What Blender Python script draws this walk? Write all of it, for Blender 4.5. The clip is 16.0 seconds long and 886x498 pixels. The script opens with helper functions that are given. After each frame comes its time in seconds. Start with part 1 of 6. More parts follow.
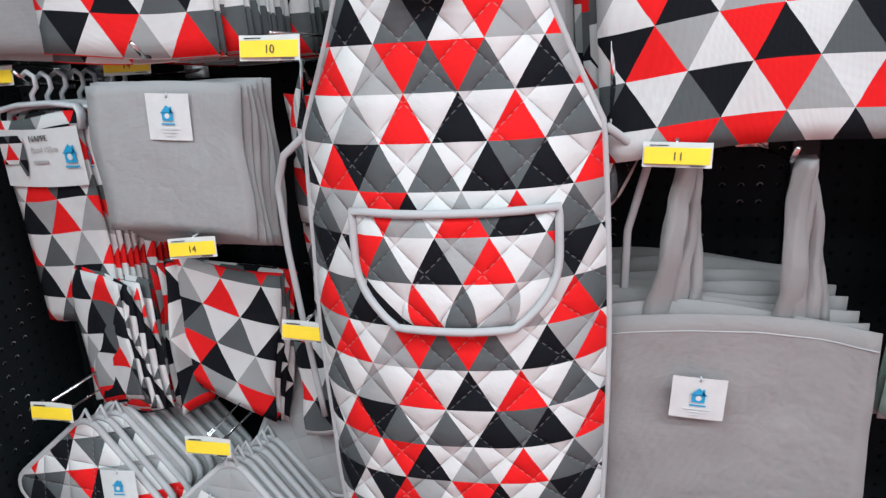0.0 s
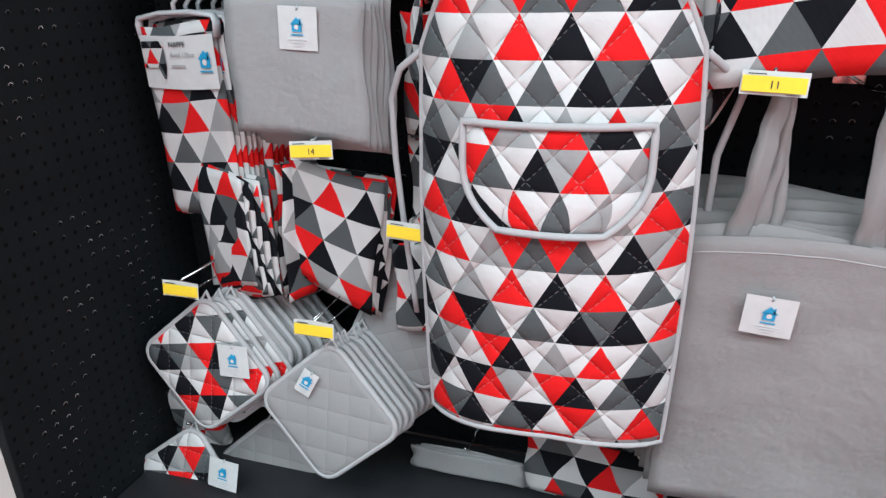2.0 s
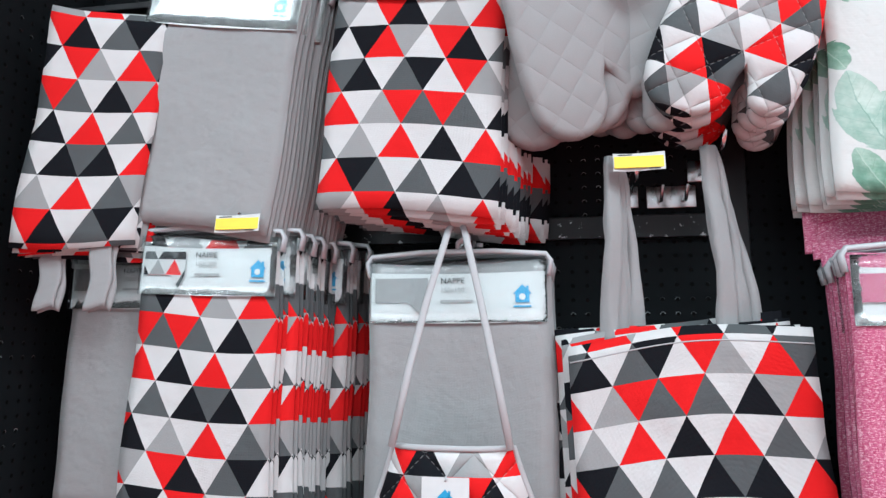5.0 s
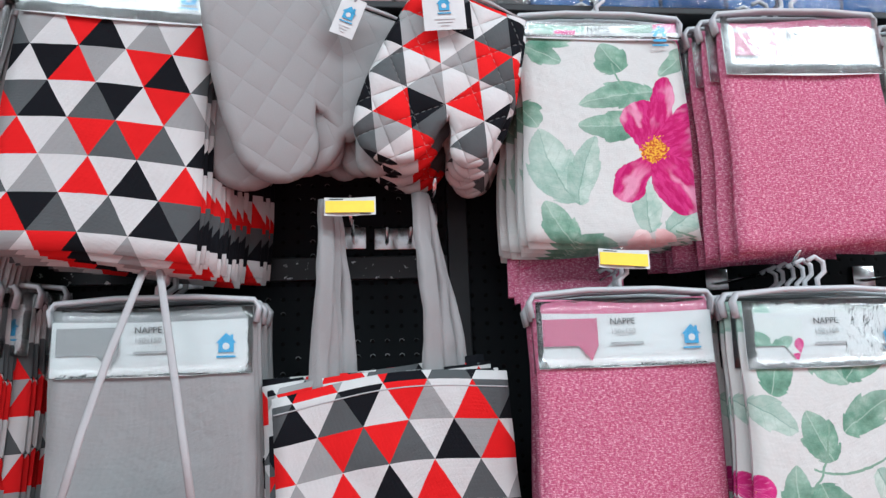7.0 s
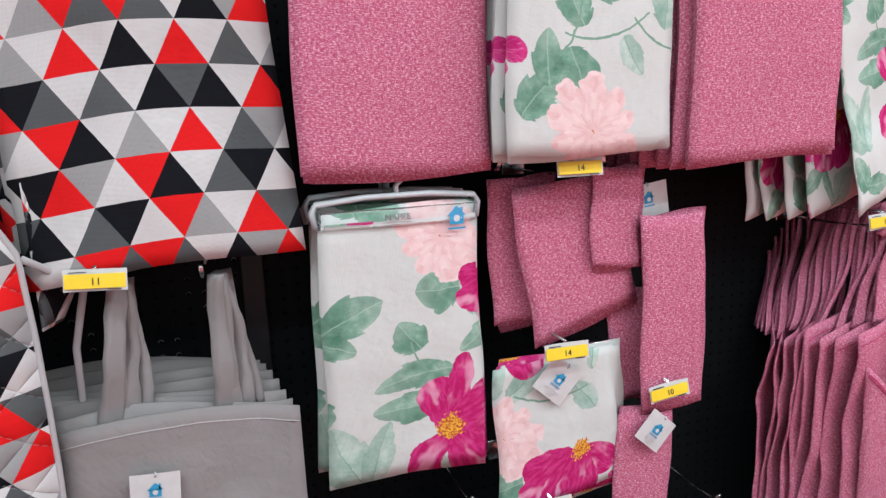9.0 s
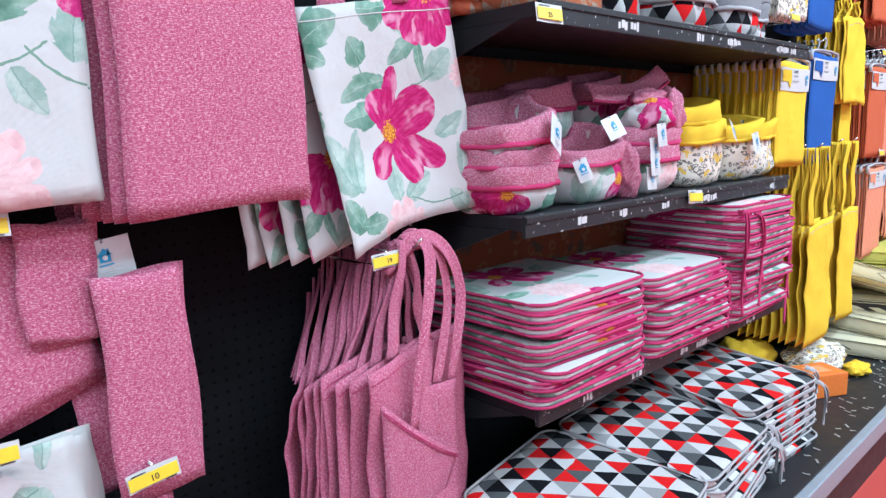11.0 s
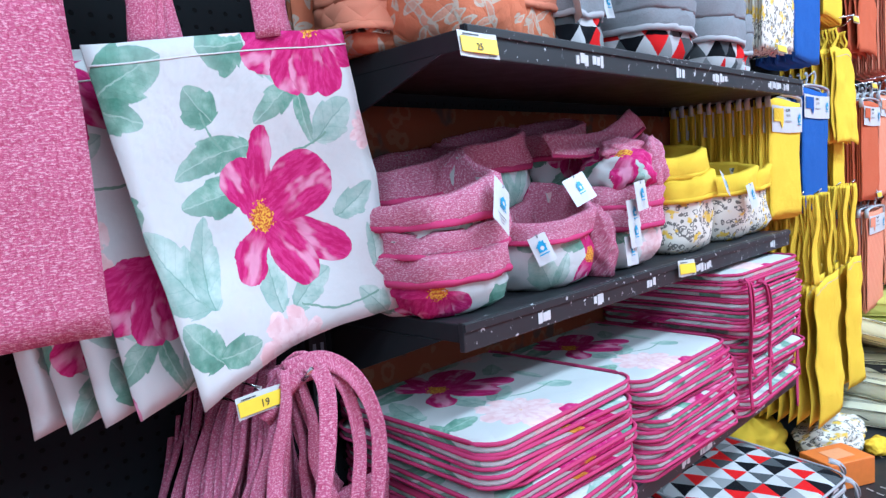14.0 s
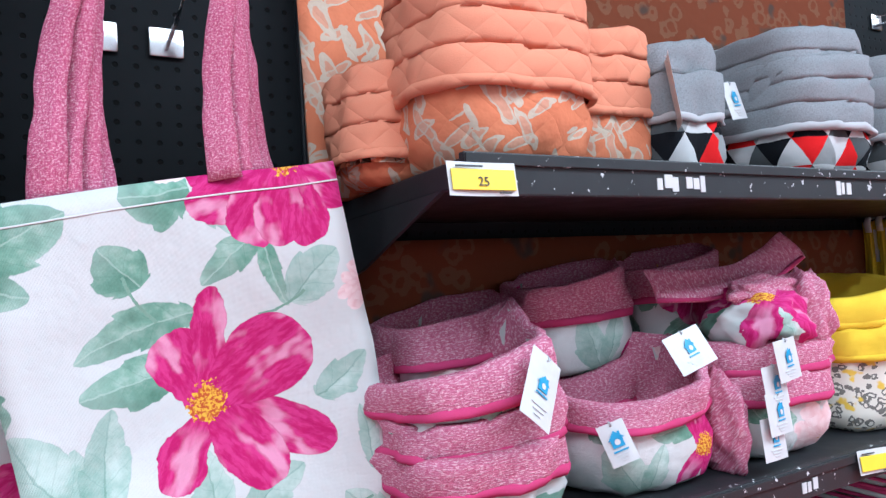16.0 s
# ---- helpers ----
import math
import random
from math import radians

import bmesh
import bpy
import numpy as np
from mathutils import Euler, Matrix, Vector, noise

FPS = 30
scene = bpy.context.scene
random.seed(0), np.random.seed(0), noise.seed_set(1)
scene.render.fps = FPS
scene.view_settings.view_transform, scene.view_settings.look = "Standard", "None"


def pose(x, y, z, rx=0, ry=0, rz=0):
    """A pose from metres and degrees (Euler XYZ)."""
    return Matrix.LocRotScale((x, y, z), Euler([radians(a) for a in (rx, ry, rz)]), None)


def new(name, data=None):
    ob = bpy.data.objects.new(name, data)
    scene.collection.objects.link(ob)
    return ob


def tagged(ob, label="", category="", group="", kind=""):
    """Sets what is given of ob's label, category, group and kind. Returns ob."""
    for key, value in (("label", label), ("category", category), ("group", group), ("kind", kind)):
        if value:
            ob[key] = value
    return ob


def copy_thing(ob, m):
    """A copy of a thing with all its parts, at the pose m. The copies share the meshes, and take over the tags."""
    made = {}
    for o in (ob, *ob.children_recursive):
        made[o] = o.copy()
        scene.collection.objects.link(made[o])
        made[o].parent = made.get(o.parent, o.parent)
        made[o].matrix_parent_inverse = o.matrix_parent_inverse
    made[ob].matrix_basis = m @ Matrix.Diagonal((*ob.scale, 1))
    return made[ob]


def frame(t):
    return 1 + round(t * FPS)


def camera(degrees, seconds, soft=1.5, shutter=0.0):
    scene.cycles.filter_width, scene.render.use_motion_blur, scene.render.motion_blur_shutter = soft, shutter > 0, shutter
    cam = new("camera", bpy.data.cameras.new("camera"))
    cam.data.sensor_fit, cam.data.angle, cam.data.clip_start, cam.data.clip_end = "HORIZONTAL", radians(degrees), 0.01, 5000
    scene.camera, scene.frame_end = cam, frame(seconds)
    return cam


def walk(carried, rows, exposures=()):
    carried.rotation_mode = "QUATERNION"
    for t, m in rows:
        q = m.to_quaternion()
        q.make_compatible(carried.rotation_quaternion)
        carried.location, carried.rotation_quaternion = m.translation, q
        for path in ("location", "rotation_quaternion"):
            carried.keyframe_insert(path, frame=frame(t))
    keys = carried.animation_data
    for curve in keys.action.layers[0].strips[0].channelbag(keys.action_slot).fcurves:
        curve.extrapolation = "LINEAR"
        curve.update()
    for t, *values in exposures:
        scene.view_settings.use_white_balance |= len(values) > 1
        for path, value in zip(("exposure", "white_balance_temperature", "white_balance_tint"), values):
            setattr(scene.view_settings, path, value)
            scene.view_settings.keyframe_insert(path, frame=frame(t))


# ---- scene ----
cam = camera(66.9, 16.0, soft=1.4)
METRES, EYE, TILT, LEAN, TURN = 2.25, 1.15, -16.8, 3.3, 11.7
LAMP_WATTS = 49.0
WALL_Y = 1.0
ROWS = [
    (0.0, 0.0, 0.0, 0.0, 0.0, 0.0, 0.0),
    (0.5, 0.001, 0.0036, -0.0056, -0.87, -2.73, -0.54),
    (1.0, -0.0063, -0.0129, -0.0086, 1.75, -4.03, -1.64),
    (1.5, -0.0128, -0.0323, -0.0125, 5.21, -4.07, -3.18),
    (2.0, -0.0196, -0.0389, -0.0184, 5.32, -5.24, -3.66),
    (2.5, -0.0244, -0.0486, -0.0104, 5.92, -3.4, -3.81),
    (3.0, -0.0286, -0.0714, 0.0245, 4.69, 4.65, -4.78),
    (3.5, -0.0308, -0.078, 0.0477, 0.97, 10.83, -3.56),
    (6.0, -0.0129, -0.136, 0.1098, -7.66, 29.99, -1.23),
    (6.5, 0.0102, -0.1294, 0.1175, -12.78, 29.85, 1.32),
    (7.0, 0.0361, -0.1203, 0.1122, -17.26, 27.05, 3.98),
    (7.5, 0.0665, -0.1044, 0.085, -21.34, 21.54, 5.1),
    (8.0, 0.0829, -0.0913, 0.0564, -24.35, 16.17, 5.57),
    (8.5, 0.0967, -0.0825, 0.0262, -26.22, 10.98, 6.17),
    (9.0, 0.1051, -0.0895, 0.0032, -28.34, 5.44, 7.41),
    (9.5, 0.1313, -0.0928, -0.014, -37.68, 1.11, 10.14),
    (10.0, 0.1877, -0.1086, -0.0083, -46.28, -0.27, 11.36),
    (12.5, 0.29, -0.1886, 0.0041, -55.56, 6.89, 15.95),
    (13.0, 0.311, -0.1841, -0.0118, -55.03, 3.22, 16.39),
    (13.5, 0.3575, -0.1423, 0.0037, -55.27, 3.58, 14.94),
    (14.0, 0.4209, -0.1028, 0.043, -55.01, 6.49, 16.08),
    (14.5, 0.48, -0.086, 0.0534, -49.78, 9.65, 15.2),
    (15.0, 0.5368, -0.0928, 0.0688, -43.81, 12.68, 12.68),
    (15.5, 0.5627, -0.107, 0.08, -40.68, 16.03, 11.38),
    (16.0, 0.5725, -0.1205, 0.0822, -38.54, 18.2, 11.59),
]
walk(cam, [(t, pose(0, 0, EYE, TILT, LEAN, TURN) @ pose(METRES * x, METRES * y, METRES * z, 90 + pitch, roll, yaw)) for t, x, y, z, yaw, pitch, roll in ROWS], [(0.0, 0.22, 6250, 5), (3.5, 0.25, 6250, 5), (6.0, 0.17, 6080, 6), (8.0, -0.16, 6400, 8), (9.0, -0.06, 6450, 8), (10.0, 0.06, 6200, 9), (12.5, 0.17, 5120, 6), (14.0, 0.14, 5160, 6), (15.0, 0.13, 5580, 7), (16.0, 0.18, 5650, 8)])

# ---- world and lights ----
world = bpy.data.worlds.new("store_air")
scene.world = world
world.use_nodes = True
world.node_tree.nodes["Background"].inputs[0].default_value = (0.9, 0.95, 1.0, 1)
world.node_tree.nodes["Background"].inputs[1].default_value = 0.05


def area_lamp(x, y, z, sx, sy, watts, tint=(0.87, 0.97, 1.02)):
    data = bpy.data.lights.new("ceiling_tube", "AREA")
    data.shape, data.size, data.size_y, data.energy, data.color = "RECTANGLE", sx, sy, watts, tint
    lamp = new("ceiling_tube", data)
    lamp.matrix_basis = pose(x, y, z, 0, 0, 0)
    return lamp


for lx in (-1.6, 1.0, 3.6, 6.2):
    area_lamp(lx, -0.95, 3.35, 2.2, 0.35, LAMP_WATTS * (0.88 if lx < 3 else 1.60))
    area_lamp(lx, -2.1, 3.35, 2.2, 0.35, LAMP_WATTS * 1.02)


# ---- node helpers ----
class Nodes:
    """A short way to write a node tree."""

    def __init__(self, name, rough=0.85, spec=0.06):
        self.mat = bpy.data.materials.new(name)
        self.mat.use_nodes = True
        self.t = self.mat.node_tree
        self.b = self.t.nodes["Principled BSDF"]
        self.b.inputs["Roughness"].default_value = rough
        self.b.inputs["Specular IOR Level"].default_value = spec

    def put(self, sock, v):
        if isinstance(v, bpy.types.NodeSocket):
            self.t.links.new(v, sock)
        elif isinstance(v, (tuple, list)) and len(v) == 3 and sock.type == "RGBA":
            sock.default_value = (*v, 1)
        else:
            sock.default_value = v

    def m(self, op, a, b=0.0, c=0.0):
        n = self.t.nodes.new("ShaderNodeMath")
        n.operation = op
        for s, v in zip(n.inputs, (a, b, c)):
            self.put(s, v)
        return n.outputs[0]

    def mix(self, f, a, b):
        n = self.t.nodes.new("ShaderNodeMix")
        n.data_type = "RGBA"
        self.put(n.inputs[0], f), self.put(n.inputs[6], a), self.put(n.inputs[7], b)
        return n.outputs[2]

    def uv(self):
        n = self.t.nodes.new("ShaderNodeTexCoord")
        return n.outputs["UV"]

    def obj(self):
        n = self.t.nodes.new("ShaderNodeTexCoord")
        return n.outputs["Object"]

    def world(self):
        return self.t.nodes.new("ShaderNodeNewGeometry").outputs["Position"]

    def xyz(self, v):
        n = self.t.nodes.new("ShaderNodeSeparateXYZ")
        self.put(n.inputs[0], v)
        return n.outputs

    def vec(self, x, y, z=0.0):
        n = self.t.nodes.new("ShaderNodeCombineXYZ")
        for s, v in zip(n.inputs, (x, y, z)):
            self.put(s, v)
        return n.outputs[0]

    def noise(self, v, scale, detail=3.0, rough=0.55):
        n = self.t.nodes.new("ShaderNodeTexNoise")
        self.put(n.inputs["Vector"], v)
        n.inputs["Scale"].default_value, n.inputs["Detail"].default_value, n.inputs["Roughness"].default_value = scale, detail, rough
        return n.outputs[0]

    def vmath(self, op, a, b):
        n = self.t.nodes.new("ShaderNodeVectorMath")
        n.operation = op
        self.put(n.inputs[0], a), self.put(n.inputs[1], b)
        return n.outputs[0]

    def ramp(self, f, stops, mode="LINEAR"):
        n = self.t.nodes.new("ShaderNodeValToRGB")
        n.color_ramp.interpolation = mode
        e = n.color_ramp.elements
        while len(e) < len(stops):
            e.new(0.5)
        for k, (p, c) in zip(e, stops):
            k.position, k.color = p, (*c, 1)
        self.put(n.inputs[0], f)
        return n.outputs[0]

    def bump(self, h, strength=0.3, dist=0.002):
        n = self.t.nodes.new("ShaderNodeBump")
        n.inputs["Strength"].default_value, n.inputs["Distance"].default_value = strength, dist
        self.put(n.inputs["Height"], h)
        self.t.links.new(n.outputs[0], self.b.inputs["Normal"])

    def colour(self, c):
        self.put(self.b.inputs["Base Color"], c)
        return self


def step01(n, x, lo, hi):
    """0 under lo, 1 over hi."""
    s = n.t.nodes.new("ShaderNodeMapRange")
    s.interpolation_type = "SMOOTHSTEP"
    n.put(s.inputs[0], x)
    s.inputs[1].default_value, s.inputs[2].default_value = lo, hi
    return s.outputs[0]


WHITE, RED, LIGHT, DARK, BLACK = (0.64, 0.64, 0.635), (0.74, 0.016, 0.018), (0.33, 0.335, 0.335), (0.098, 0.108, 0.112), (0.010, 0.011, 0.014)


def weave(n, uv, scale=2600.0):
    x, y, _ = n.xyz(uv)
    return n.m("ADD", n.m("SINE", n.m("MULTIPLY", x, scale * 2.2)), n.m("SINE", n.m("MULTIPLY", y, scale * 2.2)))


def quilt_height(n, uv, pitch=0.047):
    """Puffed diamonds between two families of diagonal seams."""
    x, y, _ = n.xyz(uv)
    k = math.pi / pitch
    a = n.m("ABSOLUTE", n.m("SINE", n.m("MULTIPLY", n.m("ADD", x, y), k * 0.72)))
    b = n.m("ABSOLUTE", n.m("SINE", n.m("MULTIPLY", n.m("SUBTRACT", x, y), k * 0.72)))
    return n.m("POWER", n.m("MULTIPLY", a, b), 0.5), n.m("MINIMUM", a, b)


def triangle_print(name, side=0.0630, quilted=False, ground=1.0, rise=0.86):
    n = Nodes(name, 0.8)
    uv = n.uv()
    wob = n.noise(uv, 30, 2)
    x, y, _ = n.xyz(n.vmath("ADD", uv, n.vec(n.m("MULTIPLY", n.m("SUBTRACT", wob, 0.5), 0.0016), n.m("MULTIPLY", n.m("SUBTRACT", wob, 0.5), 0.0012))))
    v = n.m("DIVIDE", y, side * rise)
    a = n.m("SUBTRACT", n.m("DIVIDE", x, side), n.m("MULTIPLY", v, 0.5))
    i, j = n.m("FLOOR", a), n.m("FLOOR", v)
    up = n.m("GREATER_THAN", n.m("ADD", n.m("SUBTRACT", a, i), n.m("SUBTRACT", v, j)), 1.0)
    k = n.m("ADD", n.m("ADD", n.m("MULTIPLY", i, 2.0), up), n.m("MULTIPLY", n.m("FLOOR", n.m("DIVIDE", j, 2.0)), 2.0))
    k = n.m("DIVIDE", n.m("ADD", n.m("FLOORED_MODULO", k, 10.0), 0.5), 10.0)
    # the repeat: ten triangles along, six rows down, each row read upright, inverted, upright and so on
    ink = {"W": WHITE, "R": RED, "L": LIGHT, "D": DARK, "K": BLACK}
    row = n.m("FLOORED_MODULO", n.m("MULTIPLY", j, -1.0), 6.0)
    col = None
    for q, word in enumerate(("LRDRDWKLRW", "RWKWRWDWLW", "DWDWKDKWRK", "KWLWRWDLWR", "RLWRKWDKWK", "DKWRLWRDKW")):
        tones = n.ramp(k, [(e / 10, tuple(ground * c for c in ink[letter])) for e, letter in enumerate(word)], "CONSTANT")
        col = tones if col is None else n.mix(n.m("GREATER_THAN", row, q - 0.5), col, tones)
    dirt = n.noise(uv, 14, 4)
    shade = n.mix(dirt, (0.80, 0.80, 0.81), (1.0, 1.0, 1.0))
    mul = n.t.nodes.new("ShaderNodeMix")
    mul.data_type, mul.blend_type = "RGBA", "MULTIPLY"
    mul.inputs[0].default_value = 1.0
    n.put(mul.inputs[6], col), n.put(mul.inputs[7], shade)
    col = mul.outputs[2]
    if quilted:
        h, seam = quilt_height(n, uv)
        dash = n.m("GREATER_THAN", n.m("SINE", n.m("MULTIPLY", n.xyz(uv)[1], 900.0)), -0.2)
        thread = n.m("MULTIPLY", n.m("LESS_THAN", seam, 0.05), dash)
        col = n.mix(n.m("MULTIPLY", thread, 0.26), col, (0.42, 0.42, 0.42))
        n.bump(n.m("ADD", h, n.m("MULTIPLY", n.noise(uv, 60, 3), 0.25)), 0.75, 0.008)
    else:
        n.bump(n.m("ADD", n.m("ADD", n.noise(uv, 9, 3), n.m("MULTIPLY", n.m("ABSOLUTE", n.m("SUBTRACT", n.noise(uv, 4.5, 5, 0.6), 0.5)), 2.6)), n.m("MULTIPLY", weave(n, uv), 0.02)), 0.5, 0.012)
    return n.colour(col).mat


def plain_cloth(name, c, rough=0.88, quilted=False, wrinkle=0.5, fleck=0.10):
    n = Nodes(name, rough)
    uv = n.uv()
    big, fine = n.noise(uv, 7, 4), n.noise(uv, 500, 2)
    f = n.m("ADD", n.m("MULTIPLY", big, 0.5), n.m("MULTIPLY", fine, 0.5))
    col = n.mix(f, tuple(s * (1 - fleck) for s in c), tuple(min(1, s * (1 + fleck)) for s in c))
    if quilted:
        h, _ = quilt_height(n, uv, 0.04)
        n.bump(n.m("ADD", h, n.m("MULTIPLY", fine, 0.15)), 0.35, 0.005)
    else:
        n.bump(n.m("ADD", n.m("ADD", big, n.m("MULTIPLY", n.m("ABSOLUTE", n.m("SUBTRACT", n.noise(uv, 4.5, 5, 0.6), 0.5)), 2.6)), n.m("ADD", n.m("MULTIPLY", weave(n, uv), 0.012), n.m("MULTIPLY", fine, 0.06))), wrinkle, 0.012)
    return n.colour(col).mat


def tweed(name, base, light, deep, rough=0.95, scale=540.0, relief=0.5):
    """Mottled yarn: short light and dark flecks on a coloured ground, in faint bands."""
    n = Nodes(name, rough, 0.1)
    uv = n.uv()
    x, y, _ = n.xyz(uv)
    slub = n.noise(n.vec(n.m("MULTIPLY", x, 0.36), y), scale, 2, 0.75)
    slub2 = n.noise(n.vec(x, n.m("MULTIPLY", y, 0.5)), scale * 0.6, 2, 0.7)
    bands = n.noise(n.vec(n.m("MULTIPLY", x, 1.6), y), 26, 2)
    col = n.mix(step01(n, slub, 0.47, 0.64), base, light)
    col = n.mix(n.m("MULTIPLY", step01(n, slub2, 0.48, 0.66), 0.75), col, deep)
    col = n.mix(n.m("MULTIPLY", bands, 0.35), col, deep)
    n.bump(n.m("ADD", slub, n.m("MULTIPLY", n.noise(uv, 8, 3), 1.2)), relief, 0.004)
    return n.colour(col).mat


class Group(Nodes):
    """A node group written in the same short way; its numbers and colours come in as named sockets."""

    def __init__(self, name, floats, colours):
        self.t = bpy.data.node_groups.new(name, "ShaderNodeTree")
        for q in floats:
            self.t.interface.new_socket(q, in_out="INPUT", socket_type="NodeSocketFloat")
        for q in colours:
            self.t.interface.new_socket(q, in_out="INPUT", socket_type="NodeSocketColor")
        self.t.interface.new_socket("Colour", in_out="OUTPUT", socket_type="NodeSocketColor")
        self.t.interface.new_socket("Order", in_out="OUTPUT", socket_type="NodeSocketFloat")
        self.inp = self.t.nodes.new("NodeGroupInput").outputs
        self.out = self.t.nodes.new("NodeGroupOutput").inputs

    def local(self):
        """Axes at the motif: along it and across it."""
        g = self.inp
        dx, dy = self.m("WRAP", self.m("SUBTRACT", g["X"], g["CX"]), 0.22, -0.22), self.m("WRAP", self.m("SUBTRACT", g["Y"], g["CY"]), 0.25, -0.25)
        return (self.m("ADD", self.m("MULTIPLY", dx, g["Cos"]), self.m("MULTIPLY", dy, g["Sin"])), self.m("SUBTRACT", self.m("MULTIPLY", dy, g["Cos"]), self.m("MULTIPLY", dx, g["Sin"])))


def leaf_group(faint):
    """One watercolour leaf from its stalk to its tip, with a toothed edge, a pale rib and a darker half."""
    n = Group("leaf_motif", ("X", "Y", "Soft", "CX", "CY", "Cos", "Sin", "Length", "Width", "Bend"), ("Under", "Wash"))
    g = n.inp
    deep, rib = ((0.10, 0.24, 0.18), (0.11, 0.25, 0.19)) if faint else ((0.045, 0.16, 0.105), (0.40, 0.53, 0.45))
    a, b = n.local()
    b = n.m("ADD", b, n.m("MULTIPLY", n.m("MULTIPLY", a, n.m("SUBTRACT", a, g["Length"])), g["Bend"]))
    q = n.m("MAXIMUM", n.m("DIVIDE", a, g["Length"]), 0.0)
    rest = n.m("MAXIMUM", n.m("SUBTRACT", 1.0, q), 0.0)
    tooth = n.m("ADD", 0.90, n.m("MULTIPLY", n.m("FRACT", n.m("ADD", n.m("MULTIPLY", q, 2.2), n.m("MULTIPLY", g["Soft"], 1.4))), 0.20))
    edge = n.m("MULTIPLY", n.m("MULTIPLY", n.m("MULTIPLY", n.m("POWER", q, 0.55), n.m("POWER", rest, 0.72)), n.m("MULTIPLY", g["Width"], 2.55)), tooth)
    d = n.m("SUBTRACT", edge, n.m("ABSOLUTE", b))
    vein = n.m("ABSOLUTE", n.m("SINE", n.m("MULTIPLY", n.m("SUBTRACT", a, n.m("MULTIPLY", n.m("ABSOLUTE", b), 0.9)), 150.0)))
    tone = n.mix(n.m("MULTIPLY", n.m("GREATER_THAN", b, 0.0), 0.30), g["Wash"], deep)
    tone = n.mix(n.m("MULTIPLY", n.m("LESS_THAN", vein, 0.10), 0.20), tone, deep)
    tone = n.mix(n.m("MULTIPLY", n.m("LESS_THAN", n.m("ABSOLUTE", b), 0.0009), 0.5), tone, rib)
    tone = n.mix(n.m("MULTIPLY", step01(n, q, 0.35, 1.0), 0.30), tone, (0.50, 0.61, 0.55))
    tone = n.mix(n.m("MULTIPLY", n.m("LESS_THAN", d, 0.0012), 0.35), tone, (0.07, 0.20, 0.15))
    n.put(n.out["Colour"], n.mix(n.m("MULTIPLY", step01(n, d, 0.0, 0.0016), 0.95), g["Under"], tone))
    n.put(n.out["Order"], n.m("MULTIPLY", d, 1e-7))
    return n.t


def petal_group():
    """One brushed petal: deep at its edge, streaked along its length, with paler pools."""
    n = Group("petal_motif", ("X", "Y", "Soft", "CX", "CY", "Cos", "Sin", "Length", "Width", "Seed"), ("Under",))
    g = n.inp
    a, b = n.local()
    q = n.m("MAXIMUM", n.m("DIVIDE", n.m("ADD", a, 0.006), g["Length"]), 0.0)
    rest = n.m("MAXIMUM", n.m("SUBTRACT", 1.0, q), 0.0)
    edge = n.m("MULTIPLY", n.m("MULTIPLY", n.m("POWER", q, 0.85), n.m("POWER", rest, 0.45)), n.m("MULTIPLY", g["Width"], 2.45))
    d = n.m("SUBTRACT", edge, n.m("ABSOLUTE", n.m("SUBTRACT", b, n.m("MULTIPLY", n.m("SUBTRACT", g["Soft"], 0.5), 0.022))))
    streak = n.noise(n.vec(n.m("MULTIPLY", a, 0.28), n.m("ADD", b, g["Seed"])), 130, 3, 0.65)
    pool = n.noise(n.vec(n.m("MULTIPLY", a, 0.55), n.m("ADD", b, g["Seed"])), 34, 2, 0.5)
    tone = n.mix(step01(n, streak, 0.40, 0.62), (0.44, 0.014, 0.125), (0.56, 0.040, 0.20))
    tone = n.mix(n.m("MULTIPLY", n.m("MULTIPLY", step01(n, pool, 0.50, 0.64), step01(n, q, 0.25, 0.6)), 0.75), tone, (0.72, 0.36, 0.50))
    tone = n.mix(n.m("MULTIPLY", step01(n, n.m("SUBTRACT", 0.0022, d), 0.0, 0.0022), 0.55), tone, (0.36, 0.010, 0.10))
    n.put(n.out["Colour"], n.mix(step01(n, d, 0.0, 0.0012), g["Under"], tone))
    n.put(n.out["Order"], n.m("MULTIPLY", d, 1e-7))
    return n.t


def spot(n, x, y, cx, cy, turn):
    """Local axes at a motif, turned by some degrees."""
    c, s = math.cos(radians(turn)), math.sin(radians(turn))
    dx, dy = n.m("WRAP", n.m("SUBTRACT", x, cx), 0.22, -0.22), n.m("WRAP", n.m("SUBTRACT", y, cy), 0.25, -0.25)
    return (n.m("ADD", n.m("MULTIPLY", dx, c), n.m("MULTIPLY", dy, s)), n.m("SUBTRACT", n.m("MULTIPLY", dy, c), n.m("MULTIPLY", dx, s)))


